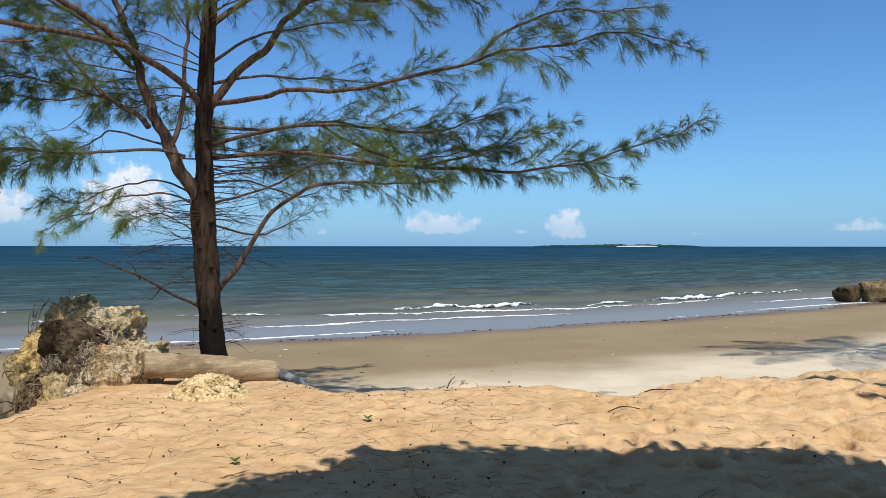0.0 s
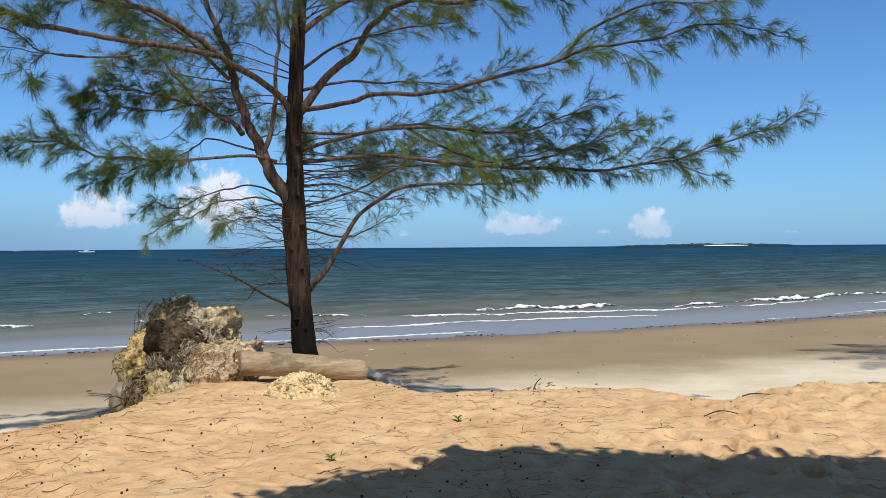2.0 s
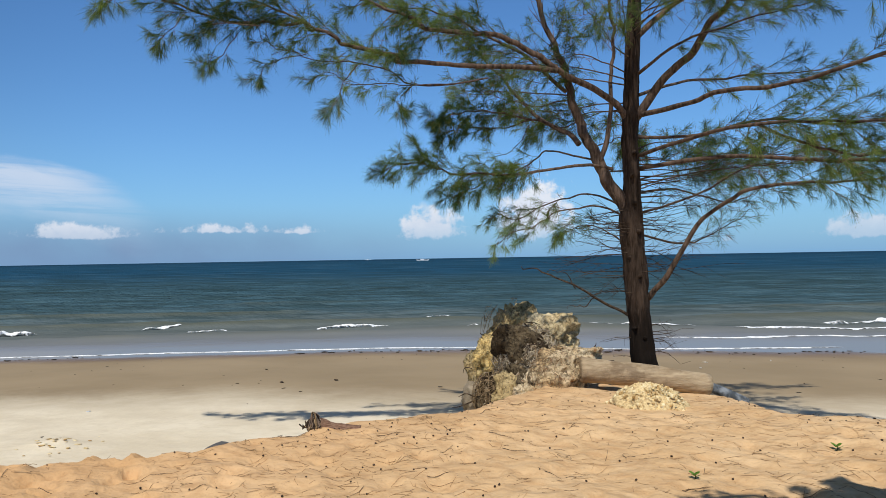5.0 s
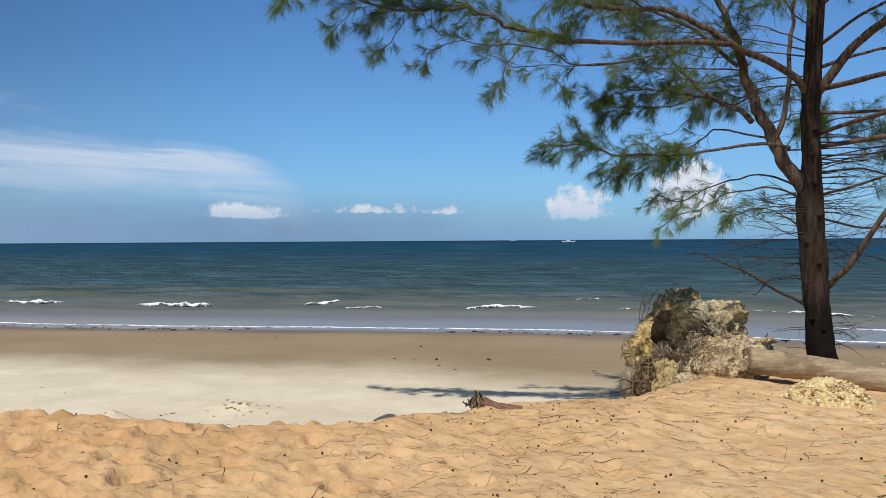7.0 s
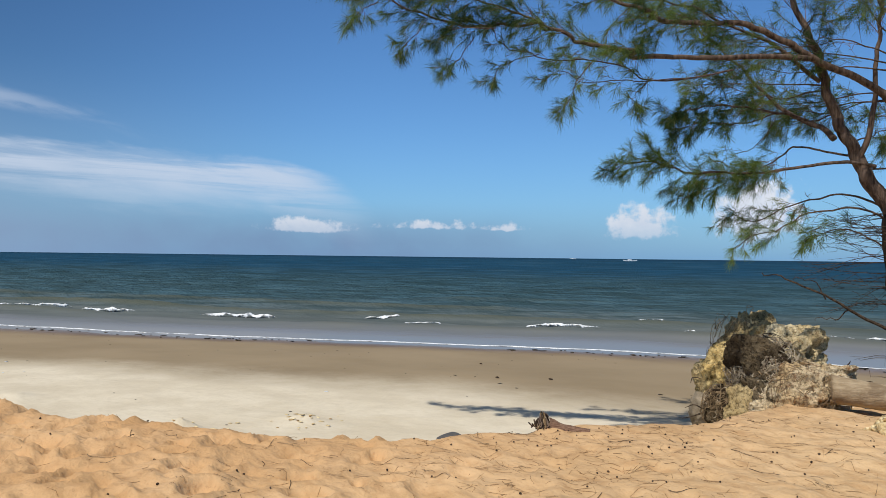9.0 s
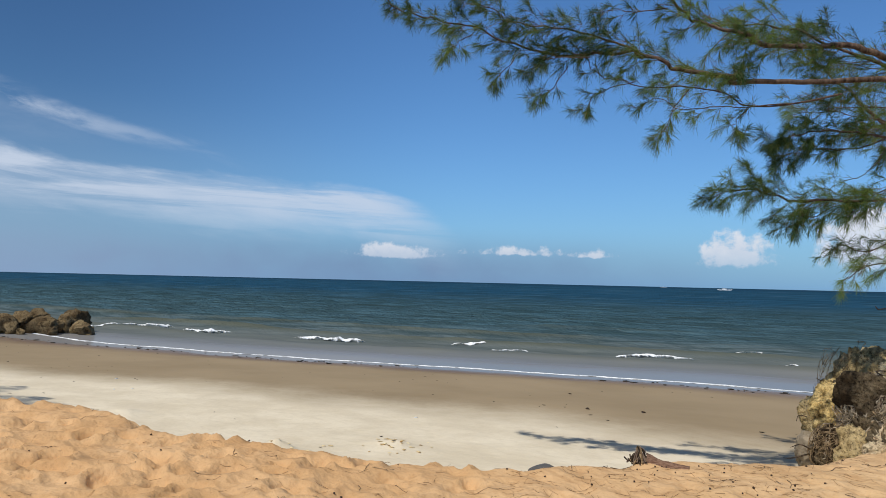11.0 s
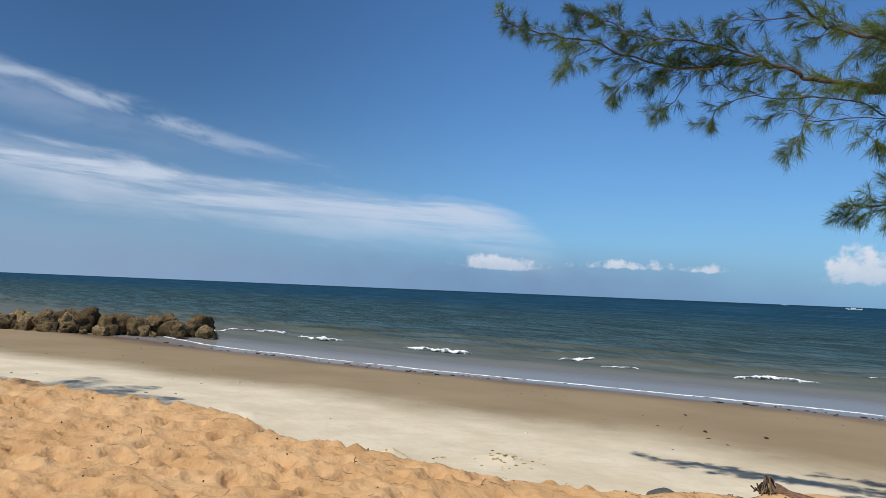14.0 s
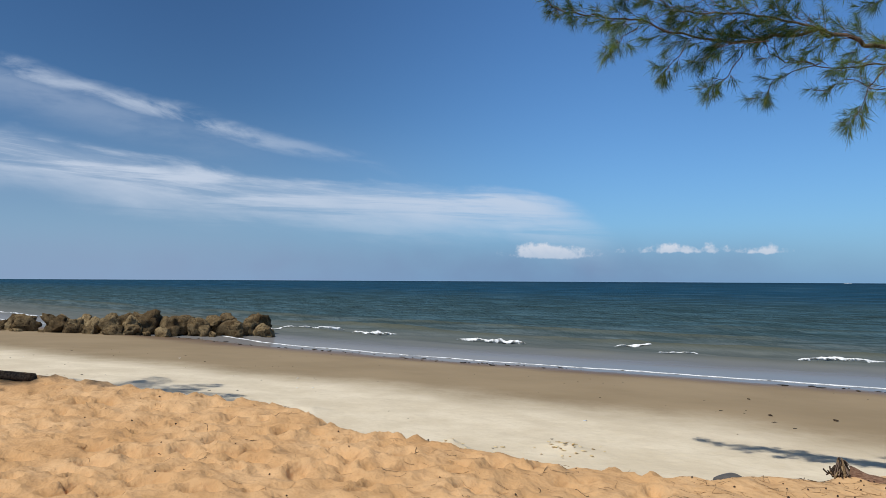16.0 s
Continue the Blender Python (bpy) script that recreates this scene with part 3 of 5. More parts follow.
def foam_line(at, wide, tall, seed, gap, x0=-90, x1=80, thin=0.0):
    """A broken line of white water along the shore."""
    xs = np.arange(x0, x1, 0.08)
    wob = 1.4 * fbm(xs * 0.06, at * 0.02, 0, 2, 61)
    share = np.clip(1.3 * vnoise(xs * 0.085, 0.5, 0, seed) + 0.35 * vnoise(xs * 0.5, 2.5, 0, seed) + gap - thin * smooth((-11 - xs) / 9), 0, 1)
    share = smooth(share * 2.2)
    n = 9
    q = np.linspace(0, 1, n)
    front = at + wob - 0.25 * wide + 0.40 * fbm(xs * 0.7, 0, 0, 5, seed + 3, 0.6) * wide
    width = wide * share * (1 + 0.6 * fbm(xs * 0.8, 9, 0, 5, seed + 4, 0.6))
    D = front[:, None] + q[None] * width[:, None]
    X = np.repeat(xs[:, None], n, 1)
    lump = 0.5 + 0.5 * fbm(X * 2.2, D * 3.5, 0, 4, seed + 5)
    H = tall * share[:, None] * np.sin(np.pi * np.clip(q, 0, 1) ** 0.6)[None] * (0.5 + 0.7 * lump)
    Z = SEA_LEVEL + swell(X, D) + 0.012 + H - (q * (1 - q) < 1e-6)[None] * 0.03
    Y = shore_y(X) + D / 0.88
    keep = share > 0.04
    faces = []
    for k in range(len(xs) - 1):
        if keep[k] and keep[k + 1]:
            faces += [(k * n + m, k * n + n + m, k * n + n + m + 1, k * n + m + 1) for m in range(n - 1)]
    ob = mesh_object("foam", np.stack([X, Y, Z], -1).reshape(-1, 3), faces, SEA_FOAM)
    at_ = ob.data.attributes.new("edge", "FLOAT", "POINT")
    at_.data.foreach_set("value", (share[:, None] * np.sin(np.pi * q)[None] ** 0.5).ravel().astype(np.float32))
    return tagged(ob, "broken white foam on a wave near the shore", "foam", kind="stuff")


make_ground()
make_sea()
foam_line(1.5, 0.17, 0.012, 102, 0.62)
foam_line(4.6, 0.26, 0.02, 103, 0.05, thin=0.25)
foam_line(6.6, 0.30, 0.05, 101, -0.12, x0=-14, thin=0.0)


def breaker(x0, x1, d0, d1, tall, seed):
    """A short crest of white water tumbling down a wave's front, thin at both ends."""
    n, m = max(40, int(abs(x1 - x0) / 0.05)), 11
    f = np.linspace(0, 1, n)
    xs, ds = x0 + (x1 - x0) * f, d0 + (d1 - d0) * f
    share = smooth(np.minimum(f / 0.18, (1 - f) / 0.22)) * (0.75 + 0.35 * fbm(xs * 0.9, seed, 0, 3, seed))
    q = np.linspace(0, 1, m)
    wide = 0.20 + tall * 1.3
    D = ds[:, None] - 0.3 * wide + (q[None] - 0.15) * wide * (0.35 + 0.65 * share[:, None]) + 0.10 * fbm(xs * 1.6, 3.0, 0, 4, seed + 1)[:, None]
    X = np.repeat(xs[:, None], m, 1)
    lump = fbm(X * 3.0, D * 5.0, 0, 4, seed + 2)
    Z = SEA_LEVEL + swell(X, D) + 0.01 + tall * np.clip(share, 0, 1.2)[:, None] * np.sin(np.pi * q ** 0.75)[None] ** 0.8 * (0.85 + 0.35 * lump) - (q * (1 - q) < 1e-6)[None] * 0.02
    Y = shore_y(X) + D / 0.88
    i = np.arange(n - 1)[:, None] * m + np.arange(m - 1)[None]
    ob = mesh_object("breaker", np.stack([X, Y, Z], -1).reshape(-1, 3), np.stack([i, i + m, i + m + 1, i + 1], -1).reshape(-1, 4).tolist(), SEA_FOAM)
    at_ = ob.data.attributes.new("edge", "FLOAT", "POINT")
    at_.data.foreach_set("value", (np.clip(share, 0, 1)[:, None] ** 0.6 * np.sin(np.pi * q)[None] ** 0.6 * 0.78).ravel().astype(np.float32))
    return tagged(ob, "short white crest tumbling on a low wave", "foam", "breaking crests near the shore")


for k, (x0, x1, d0, d1, tall) in enumerate(((-41.1, -38.7, 8.3, 9.1, 0.22), (-34.5, -31.0, 7.8, 8.9, 0.24), (-21.4, -18.7, 8.4, 8.9, 0.20), (-18.7, -17.6, 10.7, 10.9, 0.14), (-46.2, -43.0, 6.5, 10.0, 0.24), (-67.8, -66.0, 3.4, 6.0, 0.3),
                                            (-16.0, -14.6, 7.3, 6.8, 0.13), (-3.2, 5.4, 8.4, 7.6, 0.20), (7.1, 10.2, 7.2, 6.9, 0.16), (10.0, 26.0, 7.3, 6.9, 0.22), (-28.4, -27.2, 9.6, 10.2, 0.12), (-24.9, -24.0, 7.0, 8.0, 0.15), (-10.8, -6.2, 6.2, 6.0, 0.10))):
    breaker(x0, x1, d0, d1, tall, 400 + 7 * k)


# ---- the casuarina ----
TREE = np.array([-3.09, 10.37, 0.0])
TREE_U, TREE_W = np.array([0.9583, 0.2856, 0.0]), np.array([0.2856, -0.9583, 0.0])


def tp(*pts):
    """Places by metres to the right of the foot, towards the walker, up."""
    return [TREE + TREE_U * u + TREE_W * w + np.array([0, 0, h]) for u, w, h in pts]


def spray(wood, green, pts, r0, rng, start=0.3, every=0.11, long=0.75, lush=1.0, bare=0.25, flat=1.0):
    """Twigs with needles along the outer part of a limb."""
    pts = np.asarray(pts)
    seg = np.linalg.norm(np.diff(pts, axis=0), axis=1)
    arc = np.concatenate([[0], np.cumsum(seg)])
    total = arc[-1]
    s = start * total
    turn = rng.uniform(0, 6.28)
    while s < total:
        f = s / total
        p = np.array([np.interp(s, arc, pts[:, k]) for k in range(3)])
        q = np.array([np.interp(min(s + 0.05, total), arc, pts[:, k]) for k in range(3)])
        tan = q - p if s < total - 0.06 else pts[-1] - pts[-2]
        tan = tan / (np.linalg.norm(tan) + 1e-9)
        turn += 2.4 + rng.uniform(-0.5, 0.5)
        e1 = np.cross(tan, [0, 0, 1.0])
        e1 /= np.linalg.norm(e1) + 1e-9
        e2 = np.cross(e1, tan)
        out = e1 * math.cos(turn) * flat + e2 * math.sin(turn) * (0.65 if flat == 1.0 else 0.8)
        way = tan * rng.uniform(0.7, 1.2) + out * rng.uniform(0.5, 1.0)
        way /= np.linalg.norm(way)
        L = long * rng.uniform(0.55, 1.15) * (1.0 - 0.35 * abs(f - 0.75)) * (1.0 - 0.55 * max(0.0, (f - 0.7) / 0.3))
        n = 7
        sag = rng.uniform(-0.25, 0.16)
        u = np.linspace(0, 1, n)[:, None]
        bend = rng.normal(size=3) * 0.19
        path = p + way * L * u + bend * L * u ** 2 + np.array([0, 0, -1.0]) * sag * L * u ** 2
        dead = rng.uniform() < bare * (1.2 - f)
        wood.tube(path, np.linspace(min(0.007, r0 * 0.6), 0.002, n), 4, cap=False)
        paths = [(path, L)]
        for _ in range(int(rng.integers(2, 5))):
            k = rng.uniform(0.25, 0.85)
            b = np.array([np.interp(k, u[:, 0], path[:, c]) for c in range(3)])
            w2 = way * 0.9 + (e1 * rng.normal() * flat + e2 * rng.normal() + tan * rng.normal()) * 0.55 + np.array([0, 0, -0.1])
            w2 /= np.linalg.norm(w2)
            L2 = L * rng.uniform(0.3, 0.55)
            sub = b + w2 * L2 * u + np.array([0, 0, -0.25]) * L2 * u ** 2
            wood.tube(sub, np.linspace(0.0035, 0.0015, n), 3, cap=False)
            paths.append((sub, L2))
        if not dead:
            for sub, length in paths:
                m = int(length / 0.022 * 6.2 * lush)
                if m < 1:
                    continue
                k = rng.uniform(0.15, 1.0, m) ** 0.5
                root = np.stack([np.interp(k, u[:, 0], sub[:, c]) for c in range(3)], 1)
                axis = sub[-1] - sub[0]
                axis = axis / (np.linalg.norm(axis) + 1e-9)
                d = axis * 0.8 + rng.normal(size=(m, 3)) * 0.50 + np.array([0, 0, -0.06])
                d /= np.linalg.norm(d, axis=1, keepdims=True)
                green.blades(root, d, rng.uniform(0.06, 0.17, m), 0.0031, 0.35, rng)
        s += every * rng.uniform(0.6, 1.4)


def limb(tree, name, pts, r0, r1, seed, start=0.3, every=0.11, long=0.75, lush=1.0, bare=0.25, rough=0.12, mat=None, flat=0.45, label=""):
    rng = np.random.default_rng(seed)
    pts = curve_points(tp(*pts), max(10, len(pts) * 7))
    pts = pts + 0.07 * np.stack([fbm(np.linspace(0, len(pts) * 0.14, len(pts)), seed, k, 3, seed, 0.6) for k in range(3)], 1) * np.linspace(0, 1, len(pts))[:, None]
    body, twigs, green = Soup(), Soup(), Soup()
    body.tube(pts, np.linspace(r0, r1, len(pts)), 9, rough, seed)
    ob = body.make(name, mat or BARK, tree, label)
    if long > 0:
        spray(twigs, green, pts, r1, rng, start, every, long, lush, bare, flat)
        for bits in (twigs.make("twigwork", TWIG, ob), green.make("foliage", NEEDLE, ob)):
            if bits:
                tagged(bits, kind="stuff")
    return ob


def make_casuarina():
    tree = new("casuarina_tree")
    tagged(tree, "windswept casuarina with brown trunk and airy needle sprays beside a log", "tree")
    rng = np.random.default_rng(5)
    trunk = Soup()
    pts = curve_points(tp((-0.14, 0, -0.30), (-0.166, 0, -0.05), (-0.198, 0, 0.26), (-0.229, 0, 0.67), (-0.254, 0, 0.99), (-0.279, 0, 1.35), (-0.302, 0, 1.76), (-0.325, 0, 2.08), (-0.300, 0, 2.57), (-0.306, 0, 2.84),
                          (-0.316, 0, 3.25), (-0.298, 0, 3.57), (-0.283, 0, 3.92), (-0.267, 0, 4.33), (-0.22, 0, 5.12), (-0.2, 0.1, 6.0), (-0.15, 0.2, 6.9)), 110)
    h = pts[:, 2]
    trunk.tube(pts, np.interp(h, (-0.3, -0.08, 0.12, 0.3, 0.67, 1.0, 1.8, 2.15, 2.5, 2.9, 3.4, 3.6, 3.9, 5.2, 6.9), (0.25, 0.210, 0.182, 0.166, 0.152, 0.166, 0.168, 0.164, 0.125, 0.121, 0.115, 0.122, 0.107, 0.098, 0.02)), 26, 0.09, 3)
    for k, (u, z, r) in enumerate(((-0.22, 1.92, 0.030), (-0.36, 1.55, 0.022), (-0.22, 1.28, 0.026), (-0.26, 3.05, 0.022), (-0.27, 2.32, 0.024), (-0.30, 0.55, 0.022), (-0.17, 0.42, 0.026), (-0.30, 2.72, 0.02))):
        p = tp((u, 0.10, z), (u + 0.01, 0.165, z + 0.02), (u + 0.02, 0.185 + 0.01 * (k % 3), z + 0.03))
        trunk.tube(curve_points(p, 6), np.linspace(r * 1.7, r * 0.6, 6), 8, 0.2, k)
    trunk.make("trunk", TRUNK_BARK, tree, "brown furrowed trunk, darker towards the foot")
    # big leaning stem and its forks
    limb(tree, "stem", ((-0.34, 0, 2.15), (-0.447, 0.02, 2.40), (-0.618, 0.05, 2.65), (-0.757, 0.05, 2.93), (-0.888, 0.06, 3.24), (-0.989, 0.06, 3.49), (-1.129, 0.06, 3.88), (-1.221, 0.06, 4.22), (-1.339, 0.08, 4.56), (-1.455, 0.1, 4.99), (-1.7, 0.2, 6.6)), 0.108, 0.03, 11, 0.45, 0.16, 0.7)
    limb(tree, "stem", ((-0.78, 0.1, 2.9), (-0.65, 0.1, 3.22), (-0.57, 0, 3.92), (-0.54, 0, 4.49), (-0.52, 0, 5.13), (-0.4, 0.1, 6.2)), 0.04, 0.015, 12, 0.5, 0.2, 0.5)
    # right side
    limb(tree, "limb", ((-0.24, 0, 3.55), (0.17, 0.1, 4.1), (0.56, 0.3, 4.43), (0.86, 0.5, 4.8), (1.1, 1.0, 4.9), (1.75, 1.6, 4.75), (2.35, 2.1, 4.72), (3.0, 2.4, 4.65)), 0.065, 0.012, 21, 0.42, 0.08, 0.62, flat=0.4)
    limb(tree, "limb", ((-0.2, 0, 4.74), (0.35, -0.2, 5.22), (1.2, -0.3, 5.7), (2.2, -0.4, 6.0)), 0.05, 0.012, 22, 0.35, 0.12, 0.8)
    limb(tree, "limb", ((-0.16, 0, 3.62), (0.38, 0.7, 3.59), (0.79, 1.3, 3.61), (1.29, 1.9, 3.49), (1.73, 2.5, 3.46), (2.54, 3.2, 3.59), (3.28, 3.5, 3.78), (4.2, 3.7, 3.9), (5.01, 3.8, 3.87)), 0.038, 0.005, 23, 0.50, 0.085, 0.48, flat=0.4)
    limb(tree, "limb", ((2.67, 3.2, 3.65), (2.9, 3.3, 3.93), (3.29, 3.5, 4.08), (3.86, 3.7, 4.17), (4.42, 3.9, 4.23)), 0.02, 0.005, 24, 0.2, 0.085, 0.39, flat=0.4)
    limb(tree, "limb", ((-0.2, -0, 3.03), (0.37, 0.8, 3.11), (1.11, 1.6, 3.14), (1.79, 2.2, 2.98), (2.59, 2.6, 3.01), (3.2, 2.8, 3.24)), 0.032, 0.005, 25, 0.38, 0.075, 0.6, flat=0.4)
    limb(tree, "limb", ((1.11, 1.6, 3.14), (1.56, 1.9, 2.83), (2.04, 2.3, 2.63), (2.62, 2.5, 2.72), (3.16, 2.6, 2.82)), 0.02, 0.005, 26, 0.2, 0.085, 0.55, flat=0.4)
    limb(tree, "limb", ((-0.2, 0, 2.85), (0.82, 0.8, 2.85), (1.78, 1.5, 2.68), (2.86, 2.2, 2.53), (4.13, 2.6, 2.62), (5.11, 2.8, 2.99), (5.94, 2.9, 3.21)), 0.032, 0.005, 27, 0.34, 0.075, 0.39, 1.15, flat=0.4)
    limb(tree, "limb", ((2.29, 1.9, 2.59), (2.91, 2.3, 2.72), (3.57, 2.5, 2.95), (4.14, 2.6, 3.11)), 0.018, 0.005, 28, 0.2, 0.075, 0.39, flat=0.4)
    limb(tree, "limb", ((3.72, 2.5, 2.56), (4.29, 2.6, 2.64), (4.83, 2.6, 2.48)), 0.012, 0.004, 34, 0.2, 0.09, 0.31, flat=0.4)
    limb(tree, "limb", ((-0.11, 0, 0.98), (0.18, 0.2, 1.35), (0.64, 0.5, 2.1), (1.27, 0.9, 2.47), (2.01, 1.1, 2.46), (3, 1.3, 2.46)), 0.045, 0.008, 29, 0.55, 0.08, 0.42, flat=0.4)
    limb(tree, "limb", ((-0.2, 0, 2.2), (0.5, 0.4, 2.4), (1.2, 0.7, 2.75), (1.9, 1.0, 2.85)), 0.02, 0.004, 30, 0.3, 0.10, 0.5, 0.5, 0.8)
    limb(tree, "limb", ((-0.2, 0, 1.9), (0.4, -0.3, 1.75), (0.9, -0.5, 1.95), (1.4, -0.6, 2.2)), 0.018, 0.004, 31, 0.2, 0.07, 0.5, 0.3, 0.95)
    limb(tree, "limb", ((-0.2, 0, 2.5), (0.4, -0.3, 2.55), (1.1, -0.5, 2.35), (1.6, -0.6, 2.5)), 0.018, 0.004, 36, 0.2, 0.08, 0.5, 0.4, 0.85)
    limb(tree, "limb", ((-0.2, 0, 3.3), (0.5, 0.5, 3.2), (1.4, 0.9, 3.3), (2.4, 1.2, 3.15), (3.1, 1.3, 3.1)), 0.025, 0.005, 32, 0.3, 0.08, 0.6, 0.8, 0.5)
    limb(tree, "limb", ((-0.2, 0, 3.9), (0.5, -0.6, 4.2), (1.3, -1.0, 4.3), (2.2, -1.2, 4.35), (3.0, -1.3, 4.5)), 0.025, 0.005, 33, 0.3, 0.085, 0.65, 0.9, 0.3, flat=0.4)
    limb(tree, "limb", ((-0.2, 0, 4.2), (0.3, 0.7, 4.4), (1.0, 1.2, 4.5), (1.9, 1.5, 4.6)), 0.025, 0.005, 35, 0.3, 0.09, 0.6, 0.9, 0.3)
    # left side
    limb(tree, "limb", ((-0.33, 0.0, 3.54), (-0.46, 0.14, 3.72), (-0.72, 0.34, 3.92), (-1.17, 0.64, 4.14), (-1.52, 0.92, 4.37), (-1.87, 1.17, 4.52), (-2.21, 1.4, 4.54), (-2.54, 1.63, 4.54), (-2.92, 1.9, 4.57), (-2.95, 2.12, 4.59), (-3.19, 2.27, 4.7), (-3.51, 2.48, 4.85), (-3.74, 2.66, 5.05), (-3.89, 2.8, 5.24)), 0.052, 0.01, 41, 0.45, 0.06, 0.5, 1.15)
    limb(tree, "limb", ((-1.28, 0.75, 4.16), (-1.74, 1.08, 4.17), (-2.21, 1.44, 4.12), (-2.65, 1.79, 4.11), (-3.13, 2.2, 4.1), (-2.94, 2.5, 4.06), (-3.42, 2.74, 4.11), (-3.63, 2.85, 4.18), (-3.8, 2.94, 4.27), (-3.96, 3.02, 4.33), (-4.36, 3.21, 4.33), (-4.66, 3.35, 4.37), (-5.08, 3.54, 4.49), (-5.58, 3.76, 4.68), (-6.18, 4.01, 4.86), (-6.62, 4.19, 5.07), (-6.8, 4.3, 5.29)), 0.036, 0.004, 42, 0.30, 0.055, 0.36, 1.1)
    limb(tree, "limb", ((-3.81, 3.0, 4.27), (-4.0, 3.11, 4.39), (-4.28, 3.25, 4.52), (-4.63, 3.41, 4.63), (-5.05, 3.6, 4.74), (-5.36, 3.74, 4.84), (-5.67, 3.88, 5.0), (-5.93, 4.0, 5.16)), 0.014, 0.004, 43, 0.05, 0.05, 0.34, 1.3)
    limb(tree, "limb", ((-1.96, 2.2, 3.77), (-2.4, 2.38, 3.68), (-2.81, 2.54, 3.68), (-3.11, 2.66, 3.84), (-3.69, 2.87, 3.95), (-4.16, 3.03, 4.08), (-4.41, 3.11, 4.21), (-4.62, 3.2, 4.4)), 0.011, 0.004, 44, 0.25, 0.09, 0.24, 0.9)
    limb(tree, "limb", ((-2.4, 2.4, 3.68), (-2.92, 2.57, 3.68), (-3.37, 2.7, 3.66), (-3.66, 2.78, 3.72), (-4.08, 2.9, 3.82)), 0.007, 0.003, 53, 0.3, 0.09, 0.2, 0.9)
    limb(tree, "limb", ((-3.37, 2.9, 3.86), (-3.58, 2.98, 3.56), (-3.73, 3.05, 3.29)), 0.006, 0.0025, 54, 0.35, 0.05, 0.16, 1.2, 0.0)
    limb(tree, "limb", ((-2.82, 2.5, 3.68), (-2.93, 2.58, 3.55), (-2.95, 2.65, 3.4)), 0.006, 0.0025, 55, 0.35, 0.05, 0.16, 1.2, 0.0)
    limb(tree, "limb", ((-4.68, 3.3, 4.24), (-4.79, 3.37, 4.02), (-5.02, 3.45, 3.86)), 0.006, 0.0025, 56, 0.35, 0.05, 0.16, 1.2, 0.0)
    limb(tree, "limb", ((-3.97, 3.0, 4.02), (-4.34, 3.09, 3.9), (-4.6, 3.15, 3.74)), 0.006, 0.0025, 57, 0.35, 0.05, 0.16, 1.2, 0.0)
    limb(tree, "limb", ((-5.16, 3.6, 4.42), (-5.28, 3.69, 4.22), (-5.37, 3.75, 4.07)), 0.006, 0.0025, 58, 0.35, 0.05, 0.16, 1.2, 0.0)
    limb(tree, "limb", ((-4.34, 3.4, 4.26), (-4.87, 3.5, 4.28), (-5.14, 3.55, 4.19)), 0.006, 0.0025, 59, 0.35, 0.05, 0.16, 1.2, 0.0)
    limb(tree, "limb", ((-5.65, 3.9, 4.63), (-5.83, 3.99, 4.55), (-5.96, 4.05, 4.49)), 0.006, 0.0025, 60, 0.35, 0.05, 0.16, 1.2, 0.0)
    limb(tree, "limb", ((-3.73, 2.6, 4.96), (-4.15, 2.76, 4.97), (-4.51, 2.9, 4.91)), 0.008, 0.003, 63, 0.3, 0.08, 0.3)
    limb(tree, "limb", ((-1.03, 0.1, 3.23), (-1.14, 0.02, 3.37), (-1.37, -0.1, 3.53), (-1.68, -0.26, 3.75), (-2.0, -0.46, 4.12), (-2.29, -0.63, 4.45), (-2.85, -0.92, 5.03), (-3.4, -1.2, 5.64)), 0.042, 0.008, 45, 0.42, 0.085, 0.6)
    limb(tree, "limb", ((-1.34, 0.2, 3.48), (-1.6, 0.42, 3.57), (-1.96, 0.71, 3.59), (-2.31, 1.0, 3.6), (-2.64, 1.29, 3.53), (-2.86, 1.5, 3.43)), 0.02, 0.004, 46, 0.25, 0.045, 0.40, 1.3)
    limb(tree, "limb", ((-1.69, 0.3, 3.61), (-1.99, 0.54, 3.46), (-2.34, 0.82, 3.41), (-2.68, 1.11, 3.33), (-2.88, 1.3, 3.2)), 0.012, 0.004, 64, 0.25, 0.05, 0.32, 1.2)
    limb(tree, "limb", ((-0.56, 0.05, 2.85), (-0.91, 0.24, 2.91), (-1.36, 0.49, 2.83), (-1.96, 0.83, 2.74), (-2.52, 1.16, 2.7), (-2.93, 1.42, 2.82), (-3.26, 1.63, 2.83), (-3.5, 1.8, 2.71)), 0.026, 0.004, 47, 0.30, 0.05, 0.40, 1.1)
    limb(tree, "limb", ((-0.76, -0.1, 3.0), (-1.16, 0.06, 3.08), (-1.47, 0.19, 3.14), (-1.71, 0.3, 2.95), (-2.09, 0.47, 2.75), (-2.55, 0.67, 2.59), (-2.86, 0.8, 2.51)), 0.016, 0.004, 48, 0.35, 0.055, 0.36, 1.1)
    limb(tree, "limb", ((-0.37, 0.0, 2.15), (-0.76, 0.24, 2.31), (-1.14, 0.47, 2.28), (-1.51, 0.7, 2.15), (-1.94, 0.99, 1.96), (-2.14, 1.2, 1.69)), 0.016, 0.003, 49, 0.4, 0.07, 0.30, 0.9, 0.35)
    limb(tree, "limb", ((-0.37, 0.0, 2.27), (-0.85, -0.2, 2.51), (-1.37, -0.38, 2.46), (-1.92, -0.58, 2.27), (-2.4, -0.73, 2.25), (-2.58, -0.8, 2.12)), 0.016, 0.003, 50, 0.4, 0.075, 0.30, 0.9, 0.4)
    limb(tree, "limb", ((-0.42, 0.0, 1.78), (-0.61, 0.11, 1.93), (-0.92, 0.26, 2.03), (-1.23, 0.41, 1.92), (-1.42, 0.5, 1.84)), 0.012, 0.003, 51, 0.35, 0.06, 0.26, 1.0, 0.35)
